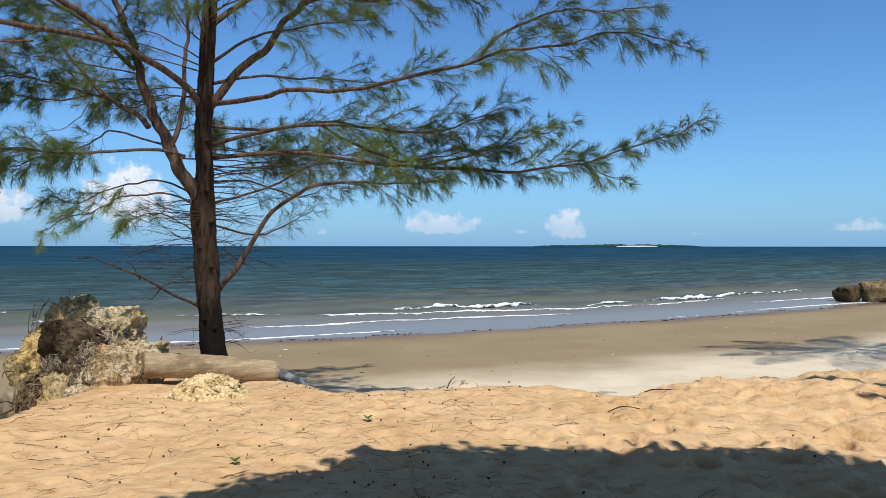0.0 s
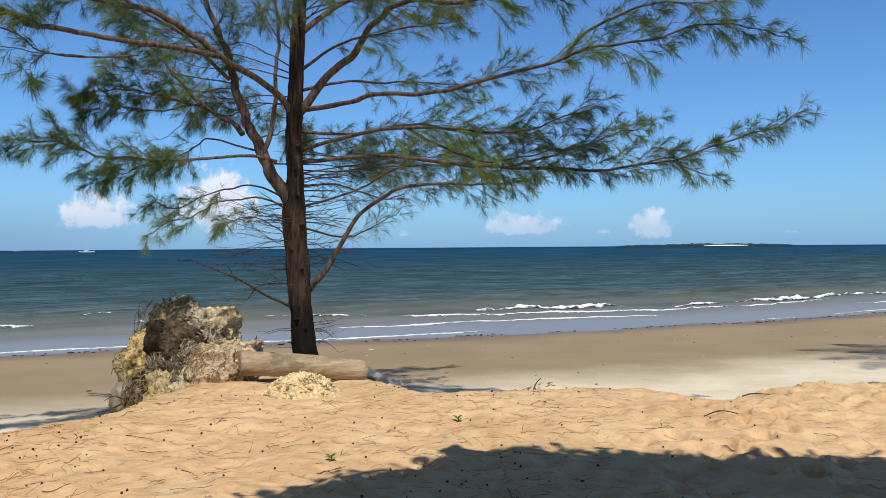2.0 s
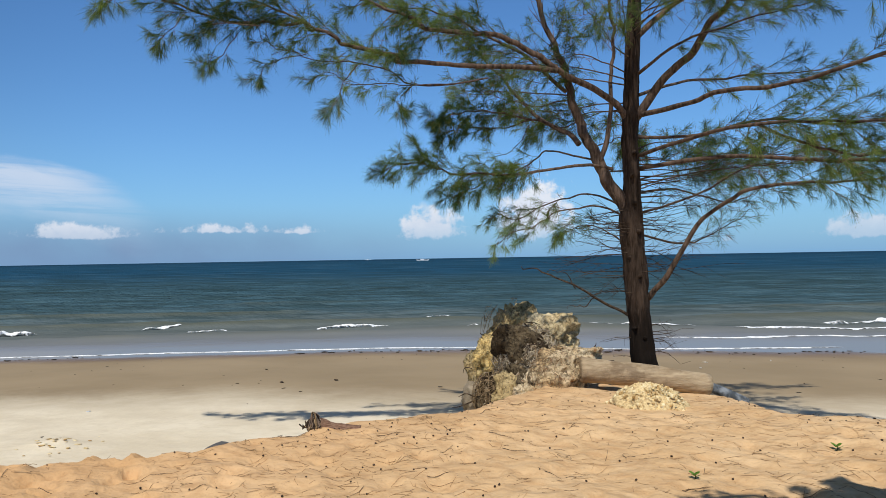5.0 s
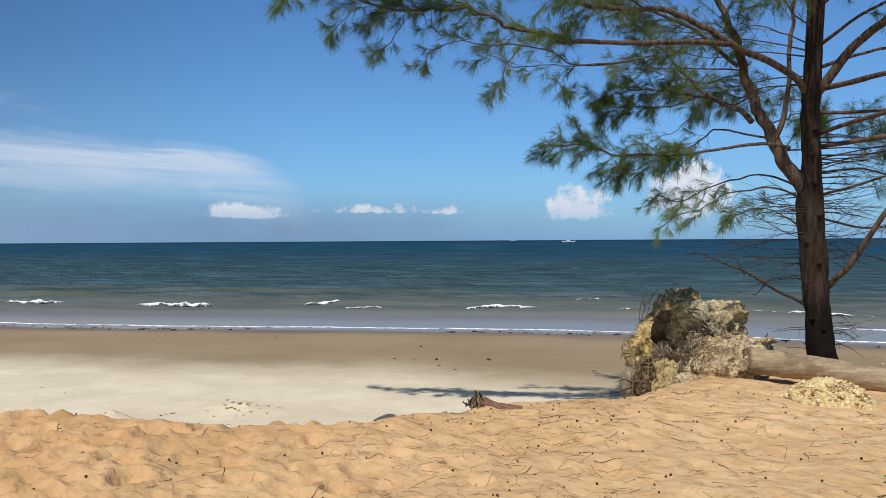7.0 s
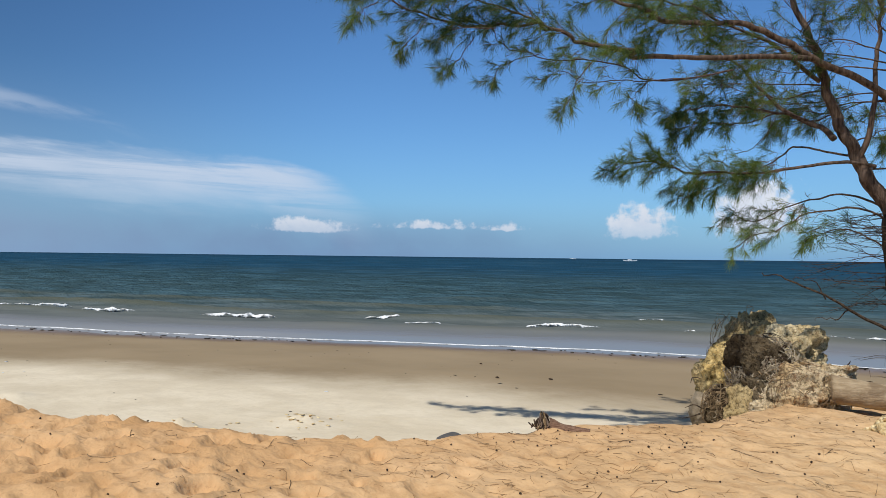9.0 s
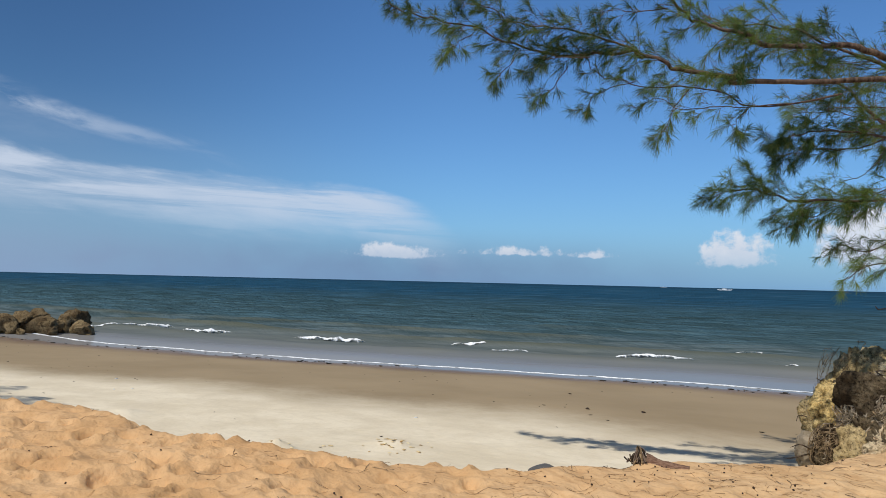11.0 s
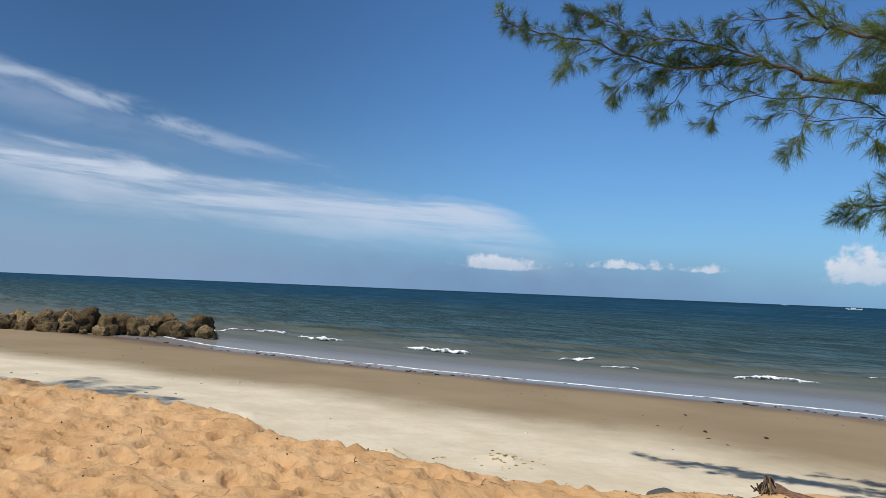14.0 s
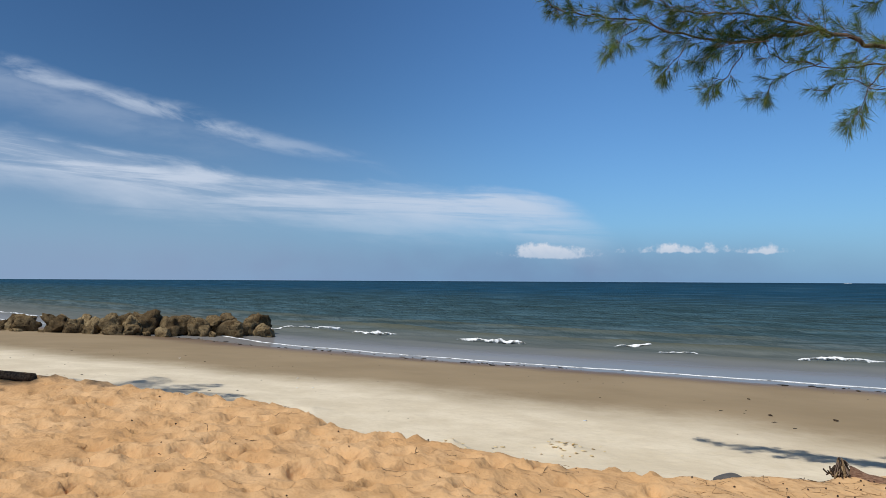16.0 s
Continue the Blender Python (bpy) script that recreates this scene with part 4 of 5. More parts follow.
    limb(tree, "limb", ((-1.69, 0.3, 3.57), (-1.85, 0.52, 3.22), (-2.13, 0.74, 2.98), (-2.34, 0.9, 2.83)), 0.006, 0.003, 65, 0.6, 0.12, 0.2, 0.6)
    limb(tree, "limb", ((-1.2, 0.1, 4.0), (-1.8, 0.5, 4.5), (-2.6, 0.9, 4.9), (-3.6, 1.2, 5.2)), 0.03, 0.006, 52, 0.35, 0.09, 0.6)
    # thin inner branches all round
    for k in range(34):
        a = k * 2.39996 + 0.4
        z = 2.5 + (k * 0.618 % 1.0) * 2.6
        L = 1.5 + (k * 0.377 % 1.0) * 1.4
        left = k % 3 == 0
        side = math.sin(a) * 0.6 - 0.2 if left else math.sin(a)
        u0, z0 = (-0.36 - (z - 2.2) * 0.43, z) if left and z < 5 else (-0.27, z)
        limb(tree, "limb", ((u0, 0.0, z0), (u0 + math.cos(a) * L * 0.4, side * L * 0.4, z0 + 0.12 + 0.1 * math.sin(k)), (u0 + math.cos(a) * L, side * L, z0 + 0.25 * math.sin(k * 1.7) + 0.25)),
             0.012, 0.003, 100 + k, 0.25, 0.09, 0.5, 0.7, 0.5)
    # above the walker's view: the rest of the crown
    for k in range(5):
        a = 0.5 + k * 0.55
        z = 5.3 + k * 0.35
        L = 2.8 - k * 0.3
        limb(tree, "limb", ((-0.2, 0, z), (-0.2 + math.cos(a) * L * 0.5, math.sin(a) * L * 0.5, z + 0.35), (-0.2 + math.cos(a) * L, math.sin(a) * L, z + 0.4)), 0.03, 0.006, 60 + k, 0.25, 0.15, 0.7, 0.6)
    # dead twigs low on the trunk
    limb(tree, "dead_branch", ((-0.30, 0.0, 0.70), (-0.77, 0.2, 0.95), (-1.35, 0.5, 1.29), (-1.84, 0.7, 1.52)), 0.024, 0.006, 71, long=0, mat=DEADWOOD, label="bare dead branch")
    limb(tree, "dead_branch", ((-0.86, 0.25, 1.0), (-1.02, 0.3, 0.90), (-1.2, 0.35, 0.88)), 0.009, 0.003, 72, long=0, mat=DEADWOOD, label="bare dead branch")
    limb(tree, "dead_branch", ((-1.1, 0.4, 1.14), (-1.25, 0.5, 1.36), (-1.45, 0.6, 1.46)), 0.008, 0.003, 73, long=0, mat=DEADWOOD, label="bare dead branch")
    for k in range(92):
        side = -1 if k % 2 else 1
        z = rng.uniform(1.05, 2.3) if side < 0 else rng.uniform(1.35, 2.7)
        a = rng.uniform(-1.1, 1.1)
        L = rng.uniform(0.4, 1.35)
        u1, w1 = side * math.cos(a) * L, math.sin(a) * L
        dz = rng.uniform(-0.25, 0.35)
        ob = Soup()
        p = curve_points(tp((-0.25, 0, z), (-0.25 + u1 * 0.5, w1 * 0.5, z + dz * 0.2), (-0.25 + u1, w1, z + dz)), 8)
        ob.tube(p, np.linspace(0.006, 0.002, 8), 4, cap=False)
        for m in range(3):
            b = p[rng.integers(2, 7)]
            e = b + (p[-1] - p[0]) * 0.35 + rng.normal(size=3) * 0.10
            ob.tube(curve_points([b, (b + e) / 2 + rng.normal(size=3) * 0.02, e], 5), np.linspace(0.003, 0.0015, 5), 3, cap=False)
        ob.make("dead_twig", DEADWOOD, tree)
    for k in range(14):
        z, a = rng.uniform(0.1, 0.62), rng.uniform(-0.8, 0.8)
        L = rng.uniform(0.2, 0.42)
        side = 1 if k < 11 else -1
        s = Soup()
        p = curve_points(tp((-0.2, 0, z), (-0.2 + side * (0.12 + L * 0.5), a * 0.2, z + 0.03), (-0.2 + side * (0.15 + L), a * 0.4, z + rng.uniform(-0.15, 0.15))), 6)
        s.tube(p, np.linspace(0.006, 0.002, 6), 4, cap=False)
        for m in range(3):
            b = p[rng.integers(2, 6)]
            e = b + rng.normal(size=3) * 0.07 + TREE_U * side * 0.08
            s.tube([b, (b + e) / 2, e], 0.0018, 3, cap=False)
        s.make("dead_twig", DEADWOOD, tree)
    return tree


make_casuarina()


# ---- rocks ----
def boulder(name, centre, size, seed, mat, label, category="rock", group="", craggy=0.28, sub=4, spin=0.0):
    bm = bmesh.new()
    bmesh.ops.create_icosphere(bm, subdivisions=sub, radius=1.0)
    co = np.array([v.co[:] for v in bm.verts])
    f = 1 + craggy * fbm(co[:, 0] * 1.3 + seed, co[:, 1] * 1.3, co[:, 2] * 1.3, 3, seed)
    ridge = 1 - np.abs(fbm(co[:, 0] * 2.6 + seed, co[:, 1] * 2.6, co[:, 2] * 2.6, 3, seed + 7))
    f = f + craggy * 0.55 * (ridge - 0.6) + craggy * 0.22 * fbm(co[:, 0] * 8, co[:, 1] * 8, co[:, 2] * 8 + seed, 2, seed + 9)
    flat = np.clip(co * 1.25, -0.92, 0.92)
    co = (co * 0.55 + flat * 0.45) * f[:, None]
    cuts = np.random.default_rng(seed * 13 + 5)
    for _ in range(9):
        n = cuts.normal(size=3)
        n /= np.linalg.norm(n)
        co = co - np.maximum(0, co @ n - cuts.uniform(0.55, 0.85))[:, None] * 0.85 * n
    c, s = math.cos(spin), math.sin(spin)
    for v, p in zip(bm.verts, co):
        x, y, z = p * np.array(size)
        v.co = (x * c - y * s, x * s + y * c, z)
    ob = part(name, bm, mat)
    ob.location = centre
    return tagged(ob, label, category, group)


def crag(name, centre, size, seed, mat, label, sub=5, rough=0.30, lean=(0.0, 0.0)):
    """A weathered coral rock: broad facets, ridges, and a crust of small knobs and holes."""
    bm = bmesh.new()
    bmesh.ops.create_icosphere(bm, subdivisions=sub, radius=1.0)
    co = np.array([v.co[:] for v in bm.verts])
    x, y, z = co.T
    f = 1 + rough * fbm(x * 1.2 + seed, y * 1.2, z * 1.2, 2, seed)
    f = f + rough * 1.15 * (0.45 - np.abs(fbm(x * 2.4, y * 2.4 + seed, z * 2.4, 3, seed + 3)))
    knob = fbm(x * 7, y * 7, z * 7 + seed, 2, seed + 5)
    hole = np.clip(vnoise(x * 11 + seed, y * 11, z * 11, seed + 6) - 0.25, 0, 1)
    f = f + 0.07 * knob - 0.20 * hole + 0.022 * vnoise(x * 26, y * 26, z * 26, seed + 8)
    co = (co * 0.6 + np.clip(co * 1.25, -0.9, 0.9) * 0.4) * f[:, None] * np.array(size)
    co[:, 0] += co[:, 2] * lean[0]
    co[:, 1] += co[:, 2] * lean[1]
    for v, p in zip(bm.verts, co):
        v.co = p
    ob = part(name, bm, mat)
    ob.location = centre
    return tagged(ob, label, "rock", "coral rocks beside the tree")


def drape(rng, centre, size, front, fall, wild):
    """A root that hangs over the face of a rounded mass."""
    d0 = np.array(front) + rng.normal(size=3) * np.array([0.85, 0.5, 0.6])
    d1 = d0 + np.array(fall) * rng.uniform(0.25, 1.1) + rng.normal(size=3) * wild
    u = np.linspace(0, 1, 9)[:, None]
    d = d0 * (1 - u) + d1 * u + rng.normal(size=3) * 0.22 * np.sin(u * 3.14) + rng.normal(size=3) * 0.10 * np.sin(u * 9)
    d /= np.linalg.norm(d, axis=1, keepdims=True)
    lift = 1.0 + rng.uniform(0.0, 0.10) + 0.05 * np.sin(u * 6 + rng.uniform(0, 6))
    return np.array(centre) + d * np.array(size) * lift


def rock_heap():
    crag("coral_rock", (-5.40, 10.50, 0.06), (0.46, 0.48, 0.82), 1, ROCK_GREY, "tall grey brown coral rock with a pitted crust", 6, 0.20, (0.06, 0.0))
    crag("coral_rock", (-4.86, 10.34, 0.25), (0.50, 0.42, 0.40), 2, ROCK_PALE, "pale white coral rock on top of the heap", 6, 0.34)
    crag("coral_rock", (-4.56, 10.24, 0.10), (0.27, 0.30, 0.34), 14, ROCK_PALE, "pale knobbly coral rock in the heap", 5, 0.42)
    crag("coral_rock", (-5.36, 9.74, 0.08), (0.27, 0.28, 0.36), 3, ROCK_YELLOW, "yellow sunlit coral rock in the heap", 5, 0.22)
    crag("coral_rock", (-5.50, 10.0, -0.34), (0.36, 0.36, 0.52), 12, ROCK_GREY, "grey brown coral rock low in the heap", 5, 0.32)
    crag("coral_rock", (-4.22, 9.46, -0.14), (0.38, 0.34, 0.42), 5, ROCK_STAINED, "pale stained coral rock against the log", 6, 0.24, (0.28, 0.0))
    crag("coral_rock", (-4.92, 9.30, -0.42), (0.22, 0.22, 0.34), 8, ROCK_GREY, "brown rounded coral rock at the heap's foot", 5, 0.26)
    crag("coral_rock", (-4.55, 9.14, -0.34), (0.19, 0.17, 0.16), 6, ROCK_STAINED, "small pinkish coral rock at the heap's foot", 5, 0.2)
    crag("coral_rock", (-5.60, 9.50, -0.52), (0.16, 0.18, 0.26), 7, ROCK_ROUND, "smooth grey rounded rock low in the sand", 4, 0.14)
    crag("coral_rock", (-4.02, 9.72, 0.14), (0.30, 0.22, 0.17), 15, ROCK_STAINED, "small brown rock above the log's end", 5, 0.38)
    mass = crag("root_mass", (-4.84, 9.84, 0.0), (0.50, 0.42, 0.52), 9, ROCK_DARK, "dark tangled mass of old roots in the rock heap", 6, 0.36, (-0.1, 0.0))
    del mass["group"]
    mass["category"] = "roots"
    clumps = []
    for at, size, seed in (((-5.20, 9.48, -0.46), (0.26, 0.25, 0.38), 21), ((-4.62, 9.52, -0.26), (0.34, 0.28, 0.36), 22), ((-5.0, 10.3, -0.45), (0.7, 0.5, 0.45), 23)):
        ob = crag("root_clump", at, size, seed, ROCK_DARK, "dark matted clump of old roots", 5, 0.4)
        ob["category"], ob["group"] = "roots", "root clumps in the heap"
        clumps.append(ob)
    rng = np.random.default_rng(17)
    tones = (DEADWOOD, GREYROOT, GREYROOT, BROWNROOT)
    face = (0.30, -0.75, 0.25)
    for k in range(280):
        c, size, fall, host = (((-4.84, 9.84, 0.02), (0.54, 0.46, 0.54), (-0.55, -0.2, -0.75), mass), ((-5.20, 9.46, -0.42), (0.30, 0.28, 0.38), (-0.5, -0.1, -0.9), mass),
                               ((-4.60, 9.52, -0.22), (0.36, 0.30, 0.38), (-0.4, -0.2, -0.8), mass))[0 if k % 5 < 3 else 1 + k % 2]
        s = Soup()
        s.tube(drape(rng, c, size, face, fall, 0.5), np.linspace(rng.uniform(0.004, 0.013), 0.003, 9), 5, 0.2, k)
        s.make("root", tones[k % 4], host).matrix_parent_inverse = Matrix.Translation(host.location).inverted()
    for c, size, fall, n, mat, host in (((-4.84, 9.84, 0.02), (0.53, 0.45, 0.53), (-0.5, -0.2, -0.75), 480, GREYROOT, mass), ((-4.18, 9.46, -0.10), (0.46, 0.40, 0.44), (-0.35, -0.1, -1.0), 80, BROWNROOT, mass),
                                        ((-5.20, 9.44, -0.42), (0.32, 0.30, 0.38), (-0.6, -0.1, -0.9), 150, BROWNROOT, mass), ((-5.50, 10.5, 0.2), (0.45, 0.46, 0.75), (-0.1, -0.1, -0.6), 60, BROWNROOT, mass)):
        s = Soup()
        for k in range(n):
            s.tube(drape(rng, c, size, face, fall, 0.45), np.linspace(rng.uniform(0.0025, 0.006), 0.0015, 9), 4, cap=False)
        ob = s.make("root_mat", mat, host)
        ob.matrix_parent_inverse = Matrix.Translation(host.location).inverted()
        tagged(ob, kind="stuff")
    for k, (a, b) in enumerate((((-5.55, 9.75, -0.05), (-5.76, 9.68, 0.04)), ((-5.55, 9.7, -0.12), (-5.78, 9.5, -0.14)), ((-5.5, 9.3, -0.5), (-5.8, 9.2, -0.60)), ((-3.95, 9.6, 0.24), (-3.5, 9.7, 0.16)), ((-3.9, 9.65, 0.2), (-3.72, 9.6, 0.40)), ((-5.45, 9.3, -0.45), (-5.7, 9.2, -0.44)))):
        s = Soup()
        a, b = np.array(a), np.array(b)
        s.tube(curve_points([a, (a + b) / 2 + rng.normal(size=3) * 0.04, b], 8), np.linspace(0.012, 0.004, 8), 5, 0.2, k)
        s.make("root", DEADWOOD, mass).matrix_parent_inverse = Matrix.Translation(mass.location).inverted()


rock_heap()


def make_log():
    a, b = np.array([-3.85, 9.3, 0.07]), np.array([-2.38, 10.28, -0.19])
    s = Soup()
    s.tube(curve_points([a, (a + b) / 2 + np.array([0, 0, 0.02]), b], 24), np.linspace(0.17, 0.15, 24), 18, 0.07, 4)
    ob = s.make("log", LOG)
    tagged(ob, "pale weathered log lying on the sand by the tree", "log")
    s = Soup()
    s.tube(curve_points([(-2.42, 10.32, -0.20), (-2.14, 10.42, -0.32), (-1.92, 10.50, -0.43)], 14), np.linspace(0.072, 0.066, 14), 14, 0.06, 8)
    tagged(s.make("driftwood_log", GREYWOOD), "grey weathered palm trunk piece sloping down the sand", "driftwood")


make_log()


def far_piles():
    rng = np.random.default_rng(8)
    for k in range(44):
        row = k % 3
        f = (k // 3) / 14 + rng.uniform(-0.03, 0.03)
        x, y = -40.0 - 6.8 * f - (0.0, 0.9, 1.9)[row], 6.5 - 13.4 * f + (0.0, 0.25, 0.4)[row]
        h = rng.uniform(0.30, 0.62) if row == 0 else rng.uniform(0.55, 1.0) + 0.15 * (row == 2)
        boulder("boulder", (x + rng.uniform(-0.4, 0.4), y + rng.uniform(-0.4, 0.4), SEA_LEVEL + h * (0.30 if row == 0 else 0.5)), (h * rng.uniform(0.65, 1.0), h * rng.uniform(0.6, 0.95), h * rng.uniform(0.62, 0.85)), 30 + k, ROCK_SEA,
                "brown pitted boulder in a groyne at the waterline", "boulder", "boulders of the far groyne", 0.42, 4, k)
    for k, (x, y, h) in enumerate(((22.0, 39.3, 0.7), (23.5, 39.4, 1.0), (25.2, 40.0, 1.1), (27.0, 41.0, 1.2), (29.0, 42, 1.2))):
        boulder("boulder", (x, y, SEA_LEVEL + h * 0.45), (h * 1.1, h, h * 0.85), 60 + k, ROCK_SEA, "brown boulder in the surf", "boulder", "boulders in the surf", 0.34, 4, k)


far_piles()


# ---- trees outside the view that throw the shade ----
def make_palm(at, crown, seed, fronds=13):
    palm = new("coconut_palm")
    tagged(palm, "tall coconut palm leaning over the beach", "palm")
    rng = np.random.default_rng(seed)
    at, crown = np.array(at, float), np.array(crown, float)
    s = Soup()
    s.tube(curve_points([at - [0, 0, 0.3], at + (crown - at) * [0.55, 0.55, 0.45], crown], 30), np.linspace(0.17, 0.10, 30), 12, 0.05, seed)
    s.make("trunk", BARK, palm)
    for k in range(fronds):
        a = k * 2.4 + 0.3
        rise = 0.9 - 1.1 * (k / fronds)
        L = rng.uniform(3.3, 4.2)
        way = np.array([math.cos(a), math.sin(a), 0.0])
        u = np.linspace(0, 1, 14)[:, None]
        path = crown + way * L * u + np.array([0, 0, 1.0]) * L * (rise * u - (0.55 + 0.4 * rise) * u ** 2)
        f = Soup()
        f.tube(path, np.linspace(0.025, 0.006, 14), 5)
        m = 120
        q = np.repeat(np.linspace(0.1, 1, m // 2), 2)
        root = np.stack([np.interp(q, u[:, 0], path[:, c]) for c in range(3)], 1)
        side = np.cross(way, [0, 0, 1.0])
        sign = np.tile([1.0, -1.0], m // 2)[:, None]
        d = way * 0.7 + side * sign + np.array([0, 0, -0.45])
        d /= np.linalg.norm(d, axis=1, keepdims=True)
        f.blades(root, d, 0.75 * np.sin(np.pi * np.clip(q * 0.85 + 0.12, 0, 1)) + 0.1, 0.035, 0.5, rng)
        f.make("frond", LEAF, palm)
    return palm


make_palm((17.0, 7.5, 0.0), over(10.0, 16.5, 10.3), 1, 16)
make_palm((-19.0, -11.0, 0.0), over(-15.9, -1.6, 10.5), 2, 20)


def make_shade_tree():
    tree = new("shade_tree")
    tagged(tree, "broad leafy tree over the walker's path", "tree")
    rng = np.random.default_rng(3)
    s = Soup()
    s.tube(curve_points([(4.6, -1.9, -0.3), (4.5, -1.7, 1.6), (4.2, -1.1, 3.6), (3.8, -0.1, 5.2)], 26), np.linspace(0.26, 0.12, 26), 14, 0.08, 6)
    s.make("trunk", BARK, tree)
    leaf = Soup()
    rim = [over(x, y, 5.25)[:2] for x, y in ((-1.7, 3.0), (-1.3, 4.59), (-1.13, 4.77), (-0.87, 5.01), (-0.58, 5.2), (-0.35, 5.34), (-0.1, 5.52), (0.28, 5.45), (0.75, 5.48), (1.27, 5.48), (1.77, 5.46), (2.16, 5.37), (2.55, 5.32), (2.81, 5.18), (3.02, 4.93), (4.5, 4.0), (7.0, 1.0))]
    rim_x, rim_y = [p[0] for p in rim], [p[1] for p in rim]
    spots = []
    for _ in range(1150):
        a, r = rng.uniform(0, 6.283), math.sqrt(rng.uniform(0, 1))
        x, y = 3.8 + math.cos(a) * r * 4.6, -0.7 + math.sin(a) * r * 5.2
        spots.append((x, min(y, float(np.interp(x, rim_x, rim_y)) - 0.30 - 0.25 * rng.uniform()), 5.3 + rng.uniform(-0.2, 0.8) * (1.1 - r), 0.22))
    for x in np.arange(rim_x[0] + 0.1, 6.0, 0.055):
        top = float(np.interp(x, rim_x, rim_y)) + 0.05 * vnoise(x * 3.1, 0.5, 0, 6)[0]
        spots += [(x, top - 0.13 - rng.uniform(0, 0.04), 5.25, 0.055), (x + rng.uniform(-0.05, 0.05), top - 0.35, 5.25, 0.10), (x + rng.uniform(-0.05, 0.05), top - 0.6, 5.25, 0.12)]
    spots += [(*over(-0.63 + 0.05 * k, 5.66 - 0.05 * k, 5.25), 0.04) for k in range(7)] + [(*over(-0.1, 5.6, 5.25), 0.05)]
    for x, y, z, wide in spots:
        m = 130 if wide > 0.2 else 60
        root = np.array((x, y, z)) + rng.normal(size=(m, 3)) * np.array([wide, wide * 0.7, wide * 0.6])
        d = rng.normal(size=(m, 3)) + np.array([0, 0, -0.4])
        d /= np.linalg.norm(d, axis=1, keepdims=True)
        leaf.blades(root, d, rng.uniform(0.06, 0.12, m) if wide < 0.2 else rng.uniform(0.11, 0.20, m), 0.10 if wide > 0.2 else 0.06, 0.4, rng)
    leaf.make("crown", LEAF, tree)
    for k in range(7):
        a = k * 0.9
        b = Soup()
        e = (3.8 + math.cos(a) * 3.2, -0.2 + math.sin(a) * 2.8, 5.4)
        b.tube(curve_points([(3.9, -0.5, 4.2), (3.7 + math.cos(a) * 1.4, math.sin(a) * 1.6, 5.2), e], 12), np.linspace(0.07, 0.02, 12), 8)
        b.make("limb", BARK, tree)
    # thin limbs reaching out over the berm's edge
    for shade, r in ((((5.6, 7.6), (4.9, 8.40), (4.3, 8.75), (3.29, 8.97)), 0.055), (((8.2, 10.6), (6.88, 11.26), (6.0, 11.4), (5.14, 11.35)), 0.10), (((5.8, 7.2), (4.9, 7.65), (4.45, 7.8)), 0.06)):
        pts = [(6.8, 2.0, 5.2)] + [over(x, y, 5.6) for x, y in shade]
        b = Soup()
        b.tube(curve_points(pts, 26), np.linspace(r * 1.5, r * 0.5, 26), 8, 0.3, 4)
        b.make("limb", BARK, tree)


make_shade_tree()


# ---- things on the sand ----
def gravel_heap():
    rng = np.random.default_rng(4)
    cx, cy = -2.56, 7.95
    foot = ground_z(cx, cy)
    heap = new("coral_gravel_heap")
    tagged(heap, "low heap of pale yellow coral rubble on the sand", "rubble heap")
    bm = bmesh.new()
    bmesh.ops.create_icosphere(bm, subdivisions=4, radius=1.0)
    for v in bm.verts:
        n = 1 + 0.22 * noise.noise(v.co * 2.5) + 0.10 * noise.noise(v.co * 7)
        v.co = (cx + v.co.x * 0.42 * n, cy + v.co.y * 0.34 * n, foot - 0.06 + v.co.z * 0.28 * n)
    part("core", bm, ROCK_RUBBLE, heap)
    shapes = []
    for k in range(5):
        bm = bmesh.new()
        bmesh.ops.create_icosphere(bm, subdivisions=1, radius=1.0)
        for v in bm.verts:
            v.co *= 1 + 0.45 * noise.noise(v.co * 1.7 + Vector((k * 9.1, 0, 0)))
            v.co.z *= 0.6
        me = bpy.data.meshes.new("coral_piece")
        bm.to_mesh(me)
        bm.free()
        me.materials.append(ROCK_RUBBLE)
        shapes.append(me)
    for k in range(290):
        a, r = rng.uniform(0, 6.283), rng.uniform(0, 1.3) ** 0.75
        x, y = cx + math.cos(a) * r * 0.42, cy + math.sin(a) * r * 0.34
        z = max(foot - 0.02, foot - 0.06 + 0.28 * math.sqrt(max(0, 1 - r * r)))
        ob = new("coral_piece", shapes[k % 5])
        sc = rng.uniform(0.013, 0.038)
        ob.matrix_basis = pose(x, y, z + sc * 0.3, *rng.uniform(0, 360, 3)) @ Matrix.Diagonal((sc, sc * rng.uniform(0.6, 1.0), sc, 1))
        ob.parent = heap
    a, r = rng.uniform(0, 6.283, 900), rng.uniform(0, 1.35, 900) ** 0.7
    x, y = cx + np.cos(a) * r * 0.42, cy + np.sin(a) * r * 0.34
    z = foot - 0.055 + 0.285 * np.sqrt(np.maximum(0.02, 1 - r * r))
    rest = lumps("coral_grit", [(x[k], y[k], max(z[k], foot - 0.01), rng.uniform(0.004, 0.013)) for k in range(900)], GRIT, "", "", 44)
    rest.parent = heap
    tagged(rest, kind="stuff")


